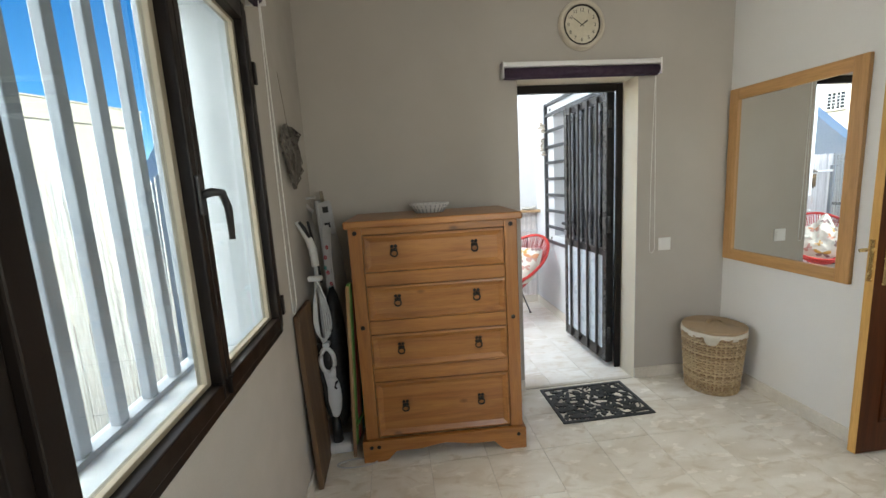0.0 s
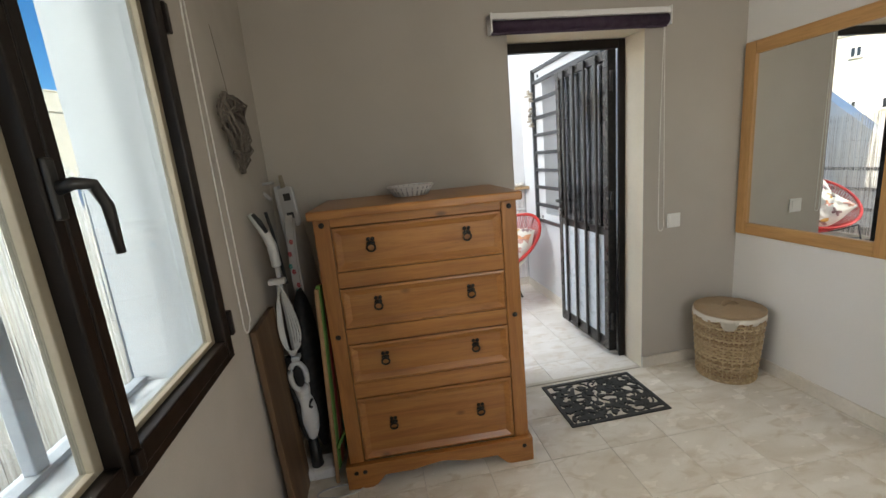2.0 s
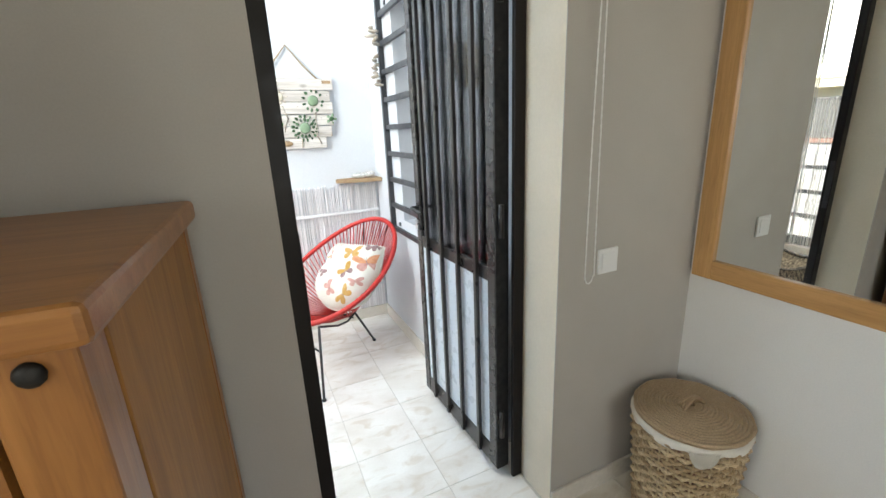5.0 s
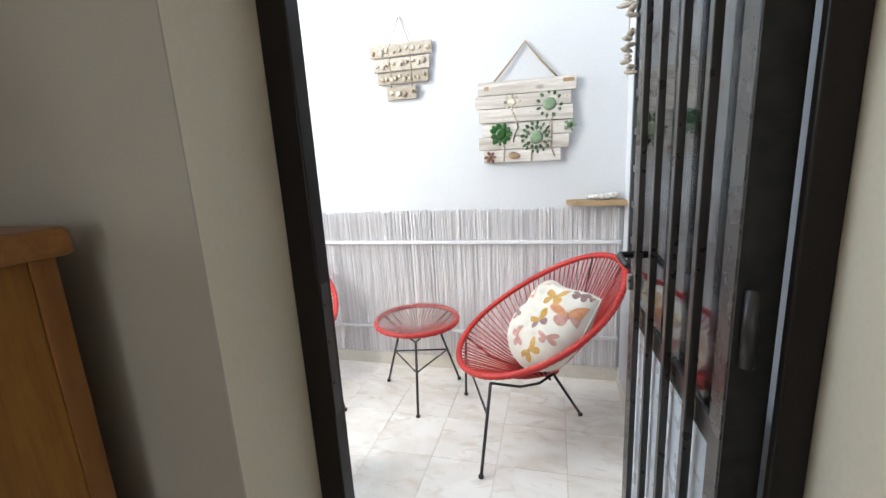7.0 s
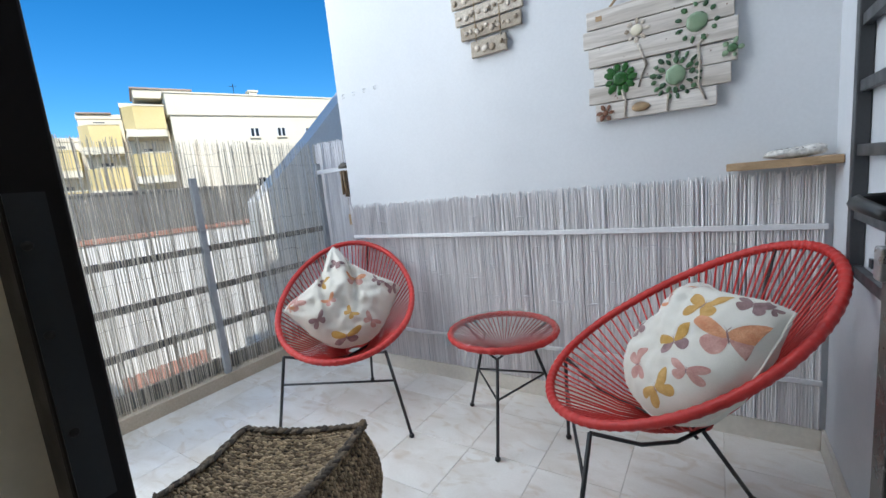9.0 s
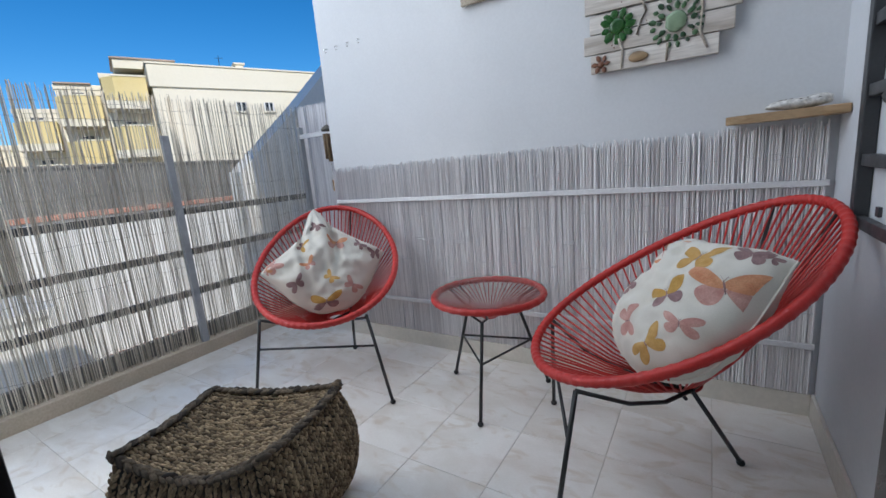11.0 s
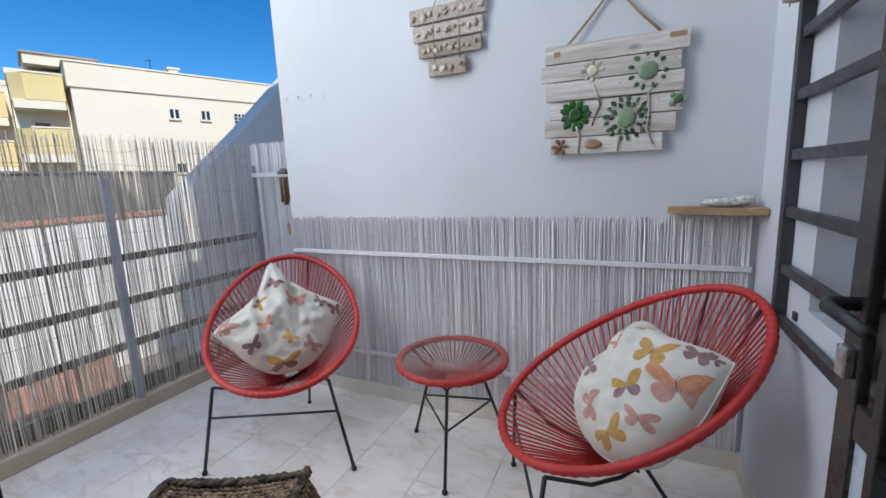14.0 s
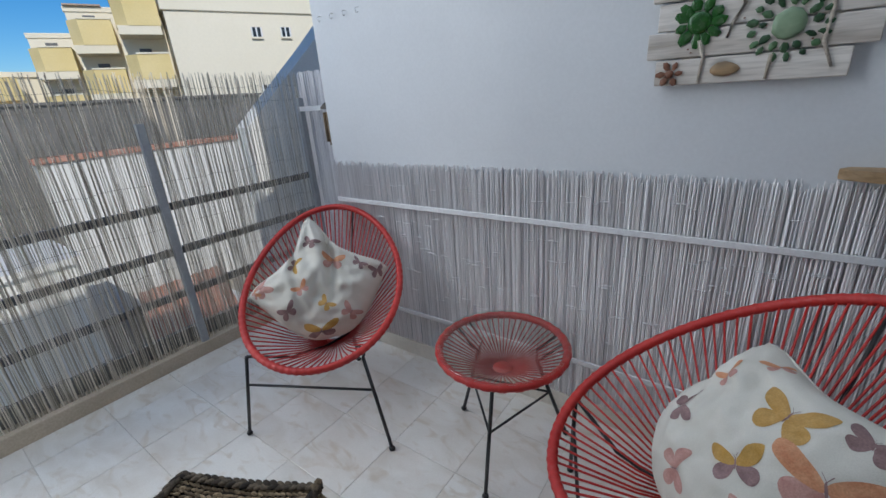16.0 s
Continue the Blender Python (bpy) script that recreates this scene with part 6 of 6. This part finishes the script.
cushion(laid((1.652, 1.498, 0.570), (-0.007, 1.28, 0.764), (1.007, -0.44, 0.736)), 71, "plump white butterfly-print cushion lying in a red chair", 0.228, 0.130, (0.80, 0.95, 0.0, 0.1), 0.022, 0.22, PRINTS_PLUMP)
cushion(laid((-0.008, 1.655, 0.572), (-0.184, 0.173, 0.487), (0.342, 0.538, 0.070)), 73, "crumpled white butterfly-print cushion propped in a red chair", 0.250, 0.125, (0.85, 0.95, 1.0, 0.0), 0.09, 0.36, PRINTS_CRUMPLED)


# ---- knitted pouf ----
def pouf():
    rnd = random.Random(81)
    P = [Vector(p) for p in ((0.700, 1.020), (0.785, 0.680), (0.405, 0.505), (0.315, 0.825))]
    c = sum(P, Vector((0, 0))) / 4
    o = thing("knitted_pouf", (c.x, c.y, -0.016), "square taupe chunky knitted floor pouf", "pouf")
    Q = [p - c for p in P]

    def plan(u, v):
        return Q[3] * ((1 - u) * v) + Q[0] * (u * v) + Q[1] * (u * (1 - v)) + Q[2] * ((1 - u) * (1 - v))

    def top(u, v):
        p = plan(u, v)
        e = 16 * u * (1 - u) * v * (1 - v)
        k = max(abs(2 * u - 1), abs(2 * v - 1))
        z = 0.350 + 0.016 * (abs(2 * u - 1) * abs(2 * v - 1)) ** 1.5 - 0.055 * 4 * u * (1 - u) * (1 - v) ** 0.8 - 0.018 * e
        return Vector((p.x, p.y, z))

    def wall(f, h):
        f = f % 4
        i = int(f)
        t0 = f - i
        cs = ((0, 1), (1, 1), (1, 0), (0, 0))
        a, b2 = cs[(i + 0) % 4], cs[(i + 1) % 4]
        u, v = a[0] + (b2[0] - a[0]) * t0, a[1] + (b2[1] - a[1]) * t0
        tp = top(u, v)
        bulge = 1 + 0.18 * math.sin(math.pi * min(1, h * 1.05)) ** 0.8 - 0.06 * (1 - h) ** 4
        rounding = 1 - 0.035 * (abs(2 * t0 - 1) ** 6) * math.sin(math.pi * h)
        return Vector((tp.x * bulge * rounding, tp.y * bulge * rounding, 0.004 + (tp.z - 0.004) * h))
    # core under the stitches, dark to show as shaded gaps
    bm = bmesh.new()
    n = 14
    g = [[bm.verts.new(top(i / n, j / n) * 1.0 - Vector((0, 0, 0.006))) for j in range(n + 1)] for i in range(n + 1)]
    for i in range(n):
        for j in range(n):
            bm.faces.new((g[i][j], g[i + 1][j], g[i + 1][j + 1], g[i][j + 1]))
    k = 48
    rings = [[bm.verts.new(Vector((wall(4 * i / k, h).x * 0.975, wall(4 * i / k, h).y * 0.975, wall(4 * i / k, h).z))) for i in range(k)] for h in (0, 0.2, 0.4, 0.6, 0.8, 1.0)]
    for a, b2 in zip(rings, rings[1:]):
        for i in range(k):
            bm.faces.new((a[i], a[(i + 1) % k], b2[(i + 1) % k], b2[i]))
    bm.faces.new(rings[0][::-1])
    body = part("filled_body", bm, "pouf_b", o, "stuffed core, coloured dark as shade between the stitches", True)

    def stitch(f, a, d, L, r):
        d = d.normalized()
        tube(f, [a - d * L * 0.5, a - d * L * 0.2, a + d * L * 0.25, a + d * L * 0.55], [r * 0.35, r, r * 0.95, r * 0.3], 6)
    f = bmesh.new()
    rows, cols = 24, 15
    for i in range(rows):
        for j in range(cols):
            u, v = (i + 0.5) / rows, (j + 0.5) / cols
            a = top(u, v)
            du, dv = top(u + 0.02, v) - top(u - 0.02, v), top(u, v + 0.02) - top(u, v - 0.02)
            for s in (-1, 1):
                d = du.normalized() + dv.normalized() * (0.30 * s)
                stitch(f, a + dv.normalized() * (0.0056 * s + rnd.uniform(-0.0012, 0.0012)) + Vector((0, 0, rnd.uniform(0.0, 0.004))), d, 0.021 * rnd.uniform(0.85, 1.15), 0.0050 * rnd.uniform(0.75, 1.25))
    tagged(part("top_stitches", f, "pouf_a", body, "taupe chunky knit stitches"), kind="stuff")
    f = bmesh.new()
    rows, cols = 20, 68
    for i in range(rows):
        for j in range(cols):
            h, w = (i + 0.5) / rows, 4 * (j + 0.5) / cols
            a = wall(w, h)
            dw, dh = wall(w + 0.02, h) - wall(w - 0.02, h), wall(w, h + 0.02) - wall(w, h - 0.02)
            for s in (-1, 1):
                d = dh.normalized() + dw.normalized() * (0.42 * s)
                stitch(f, a + dw.normalized() * (0.0048 * s + rnd.uniform(-0.0012, 0.0012)) + Vector((0, 0, rnd.uniform(-0.002, 0.002))), d, 0.021 * rnd.uniform(0.85, 1.15), 0.0048 * rnd.uniform(0.75, 1.25))
    tagged(part("side_stitches", f, "pouf_a", body, "taupe chunky knit stitches"), kind="stuff")
    f = bmesh.new()
    for e in range(4):
        m0 = 19
        for i in range(m0):
            p, q = wall(e + i / m0, 1.0), wall(e + min(0.9999, (i + 1) / m0), 1.0)
            d = (q - p).normalized()
            out = Vector((p.x, p.y, 0)).normalized()
            for s in (-1, 1):
                a = p.lerp(q, 0.5 + 0.25 * s) + out * (0.0055 * s) + Vector((0, 0, 0.008 + rnd.uniform(-0.002, 0.003)))
                stitch(f, a, d - out * (0.5 * s) + Vector((0, 0, rnd.uniform(-0.1, 0.1))), 0.036, 0.0082 * rnd.uniform(0.85, 1.15))
    part("edge_braid", f, "pouf_c", body, "thick braided edge", True)
    bm = bmesh.new()
    for i in range(5):
        blob(bm, top(1, 1) + Vector((rnd.uniform(-0.01, 0.01), rnd.uniform(-0.01, 0.01), rnd.uniform(0.0, 0.016))), 0.014, 0.011, 0.011, rnd, 1, 0.1)
    part("corner_knot", bm, "pouf_a", body)


pouf()


# ---- beyond the terrace ----
ground = structure("ground", boxed(-900, 900, -900, 900, -3.4, -3.2), "earth", "dry pale ground reaching the horizon", "ground")


def apartment():
    """The cream building across: long gable facade from A to B and a stepped balcony front to its side."""
    A, B = Vector((-14.63, 7.96)), Vector((-12.35, 13.9))
    d = (B - A).normalized()
    turn = math.degrees(math.atan2(d.y, d.x))
    o = thing("apartment_building", (A.x, A.y, 0), "cream and yellow apartment building in bright sun", "building", turn)
    L, D, top = 11.0, 9.0, 4.55
    # local x along the facade, local y away behind it
    part("wall", boxed(0, L, 0, D, -3.2, top), "facade", o)
    part("parapet", boxed(-0.08, L + 0.08, -0.08, D, top, 5.30, bevel=0.03), "facade", o, "cream parapet band")
    part("coping", boxed(-0.12, L + 0.12, -0.12, D, 5.30, 5.36, bevel=0.01), "facade", o)
    for x, z, w, h in ((2.76, 3.93, 0.28, 0.32), (3.79, 3.94, 0.28, 0.32), (5.08, 3.77, 0.54, 0.62), (2.76, 2.0, 0.28, 0.32), (3.79, 2.0, 0.28, 0.32)):
        wd = part("window", boxed(x - w / 2, x + w / 2, -0.03, 0.02, z - h / 2, z + h / 2), "darkglass", o, "small dark window")
        for a in ((x - w / 2 - 0.05, x - w / 2, z - h / 2, z + h / 2), (x + w / 2, x + w / 2 + 0.05, z - h / 2, z + h / 2), (x - 0.025, x + 0.025, z - h / 2, z + h / 2)):
            part("frame", boxed(a[0], a[1], -0.05, -0.005, a[2], a[3]), "plastic", wd)
        part("sill", boxed(x - w / 2 - 0.06, x + w / 2 + 0.06, -0.10, 0, z - h / 2 - 0.06, z - h / 2), "facade", wd)
        if w > 0.5:
            for k in range(1, 5):
                part("bar", boxed(x - w / 2, x + w / 2, -0.07, -0.055, z - h / 2 + k * h / 5 - 0.012, z - h / 2 + k * h / 5 + 0.012), "plastic", wd)
            for k in range(1, 4):
                part("bar", boxed(x - w / 2 + k * w / 4 - 0.012, x - w / 2 + k * w / 4 + 0.012, -0.071, -0.056, z - h / 2, z + h / 2), "plastic", wd)
    ch = part("chimney", boxed(2.85, 3.15, 0.3, 0.6, 5.3, 5.55, bevel=0.02), "facade", o)
    part("chimney_cap", boxed(2.80, 3.20, 0.25, 0.65, 5.55, 5.61), "facade", ch)
    part("aerial", tubed([(2.4, 0.8, 5.3), (2.4, 0.8, 5.95)], 0.012, 6), "black", o)
    part("aerial_arm", tubed([(2.25, 0.8, 5.85), (2.55, 0.8, 5.87)], 0.008, 6), "black", o)
    # stepped balcony wings to the left, each set further back
    for k, (x, y, zt, floors) in enumerate(((-1.38, 0.3, 5.0, (4.12, 2.50, 0.85, -0.8)), (-2.75, 1.9, 4.9, (3.75, 2.20, 0.6, -1.0)), (-4.2, 3.6, 4.3, (3.1, 1.5, -0.1)))):
        w = 1.30
        part("wing", boxed(x, x + w + 0.05, y + 0.9, D, -3.2, zt), "facade", o)
        part("wing_parapet", boxed(x - 0.04, x + w + 0.04, y + 0.86, D, zt, zt + 0.18, bevel=0.02), "facade", o)
        for z in floors:
            bal = part("balcony", boxed(x + 0.03, x + w - 0.08, y - 0.08, y + 0.9, z - 0.26, z), "facade", o)
            bm = bmesh.new()
            prism(bm, [(x, y + 0.9), (x, y + 0.25), (x + 0.32, y - 0.10), (x + w - 0.06, y - 0.10), (x + w - 0.06, y + 0.9), (x + w - 0.12, y + 0.9), (x + w - 0.12, y - 0.04), (x + 0.35, y - 0.04), (x + 0.06, y + 0.28), (x + 0.06, y + 0.9)], z, z + 0.78)
            part("balcony_front", bm, "yellow", bal, "yellow rendered balcony front")
            part("balcony_cap", boxed(x + 0.30, x + w - 0.04, y - 0.13, y - 0.02, z + 0.78, z + 0.83), "facade", bal)
            # grey panel paints the shaded recess behind each balcony
            part("balcony_shade", boxed(x + 0.45, x + 0.80, y + 0.87, y + 0.91, z, z + 1.05), "shutter", bal)
    part("roof_canopy", boxed(-1.02, 0.92, 0.73, 2.85, 5.60, 5.66, bevel=0.01), "canopy", o, "pale roof overhang with a brown edge")
    part("roof_room", boxed(-0.95, 0.85, 0.8, 2.8, 5.3, 5.60), "facade", o)
    part("roof_canopy", boxed(-2.75, -1.7, 2.66, 4.0, 5.08, 5.14, bevel=0.01), "canopy", o, "pale roof overhang with a brown edge")


apartment()
far = thing("far_apartments", (-26, 6.5, 0), "distant cream flats with a yellow balcony", "building")
part("wall", boxed(-3, 3, -3, 6, -3.2, 3.2), "facade", far)
part("parapet", boxed(-3.1, 3.1, -3.1, 6.1, 3.2, 3.4), "facade", far)
for z in (2.3, 0.6):
    part("balcony_front", boxed(3.0, 3.9, -3.0, -1.2, z, z + 0.8), "yellow", far, "yellow balcony front")

sw2 = thing("sloped_wall", (-3.0, 4.2, 0), "white rendered wall with a steep sloping top", "wall")
bm = bmesh.new()
prism(bm, [(-1.0, -3.2), (-1.0, 1.16), (0.0, 2.0), (3.0, 4.7), (3.0, -3.2)], 0.0, 0.25, Matrix(((0, 0, -1, 0), (1, 0, 0, 0), (0, 1, 0, 0), (0, 0, 0, 1))))
part("render", bm, "whitewash", sw2)

# its shade is put into the dark blockwork colour
gw = thing("block_wall", (-11.2, 0, 0), "long grey concrete block wall, coloured dark as if in shade", "wall")
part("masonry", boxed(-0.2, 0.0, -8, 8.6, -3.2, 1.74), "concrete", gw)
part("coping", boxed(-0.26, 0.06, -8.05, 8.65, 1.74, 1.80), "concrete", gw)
lw = thing("garden_wall", (-10.3, 0, 0), "low white garden wall with terracotta coping", "wall")
part("masonry", boxed(-0.2, 0.0, 2.7, 8.5, -3.2, 0.58), "whitewash", lw)
part("coping", boxed(-0.30, 0.08, 2.65, 8.55, 0.58, 0.70, bevel=0.02), "terracotta", lw, "dull red coping")
tr = thing("tiled_roof", (-8.6, 4.4, -2.85), "small terracotta tiled roof below the fence", "roof")
for i in range(8):
    part("tile_row", tubed([(-0.9, -0.9 + i * 0.24, 0.35), (0.9, -1.4 + i * 0.24, -0.25)], 0.11, 8, flat=0.45), "terracotta", tr)
part("roof_base", boxed(-0.95, 0.9, -1.0, 0.95, -1.6, -0.28), "white", tr)
shed = thing("white_shed", (-7.2, -0.9, 0), "white flat-roofed shed below the fence", "shed")
part("wall", boxed(-0.8, 0.8, -2.4, 2.9, -3.2, -0.6), "whitewash", shed)
part("roof", boxed(-0.9, 0.9, -2.5, 3.0, -0.6, -0.5), "whitewash", shed)

# reed fence of the side patio beyond the window
pf = thing("patio_fence", (-1.9, 0, 0), "pale reed fence of the side patio seen outside", "fence")
rnd = random.Random(91)
bm = bmesh.new()
reeds(bm, (0, -3.2), (0, 0.15), -0.2, 1.60, 0.013, rnd, 0.0042, 0.03, 0.06, 1, 0.15)
reeds(bm, (0.0, 0.16), (0.83, 0.16), -0.2, 1.60, 0.0085, rnd, 0.0046, 0.016, 0.05, 2, 0.03)
tagged(part("reeds", bm, "patio_reed", pf, "canes coloured pale as if lit from behind"), kind="stuff")
for z in (0.35, 1.0):
    part("rail", boxed(-0.03, -0.01, -3.2, 0.15, z, z + 0.03), "fencepost", pf)
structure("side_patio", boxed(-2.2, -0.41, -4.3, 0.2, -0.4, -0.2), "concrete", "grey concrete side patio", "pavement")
hedge = thing("hedge", (10.5, -1.3, 0), "green hedge outside the far window", "hedge", kind="stuff")
bm = bmesh.new()
for i in range(900):
    c0 = Vector((rnd.uniform(-0.6, 0.6), rnd.uniform(-2.2, 2.2), rnd.uniform(-0.5, 2.0)))
    a = Vector((rnd.uniform(-1, 1), rnd.uniform(-1, 1), rnd.uniform(-1, 1))).normalized() * 0.11
    b2 = a.orthogonal().normalized() * 0.05
    bm.faces.new([bm.verts.new(c0 + p) for p in (a, b2, -a, -b2)])
tagged(part("leaves", bm, "foliage", hedge), kind="stuff")
part("stems", tubed([(0, 0, -3.2), (0, 0, 1.0)], 0.08, 8), "drift", hedge)


# ---- floor tiles ----
def tile_mesh(name, w, h, material):
    bm = bmesh.new()
    g = 0.0009
    box(bm, g, w - g, g, h - g, -0.008, 0.0)
    top = [e for e in bm.edges if all(v.co.z > -0.001 for v in e.verts)]
    bmesh.ops.bevel(bm, geom=top, offset=0.0012, segments=1, affect="EDGES")
    return mesh_of(name, bm, material)


def lay(parent, xs, ys, z, material):
    cache = {}
    for x0, x1 in zip(xs, xs[1:]):
        for y0, y1 in zip(ys, ys[1:]):
            key = (round(x1 - x0, 4), round(y1 - y0, 4))
            if key not in cache:
                cache[key] = tile_mesh("tile", *key, material)
            t0 = new("tile", cache[key])
            t0.parent = parent
            t0.location = (x0, y0, z)


def steps(first, size, lo, hi):
    out = [lo]
    v = first - math.floor((first - lo) / size) * size
    while v < hi - 0.02:
        if v > lo + 0.02:
            out.append(round(v, 4))
        v += size
    return out + [hi]


lay(bpy.data.objects["floor"], steps(1.11, 0.31, XW, XR), steps(-0.645, 0.325, YB, 0.0), 0.0, "tile")
lay(bpy.data.objects["floor"], steps(1.11, 0.31, XR, 5.3), steps(-0.645, 0.325, -2.15, -0.92), 0.0, "tile")
lay(bpy.data.objects["floor"], [5.3, 5.8, 6.4, 7.0, 7.6, 8.2], [-3.2, -2.6, -2.0, -1.4, -0.8, -0.2, 0.1], 0.0, "tile")
lay(bpy.data.objects["floor"], [1.225, 1.42, 1.73, 2.02], [0.03, 0.2], 0.0, "tile_out")
lay(bpy.data.objects["terrace_floor"], steps(1.11, 0.31, -0.945, 2.038), steps(0.897, 0.31, 0.2, 2.055), -0.01, "tile_out")
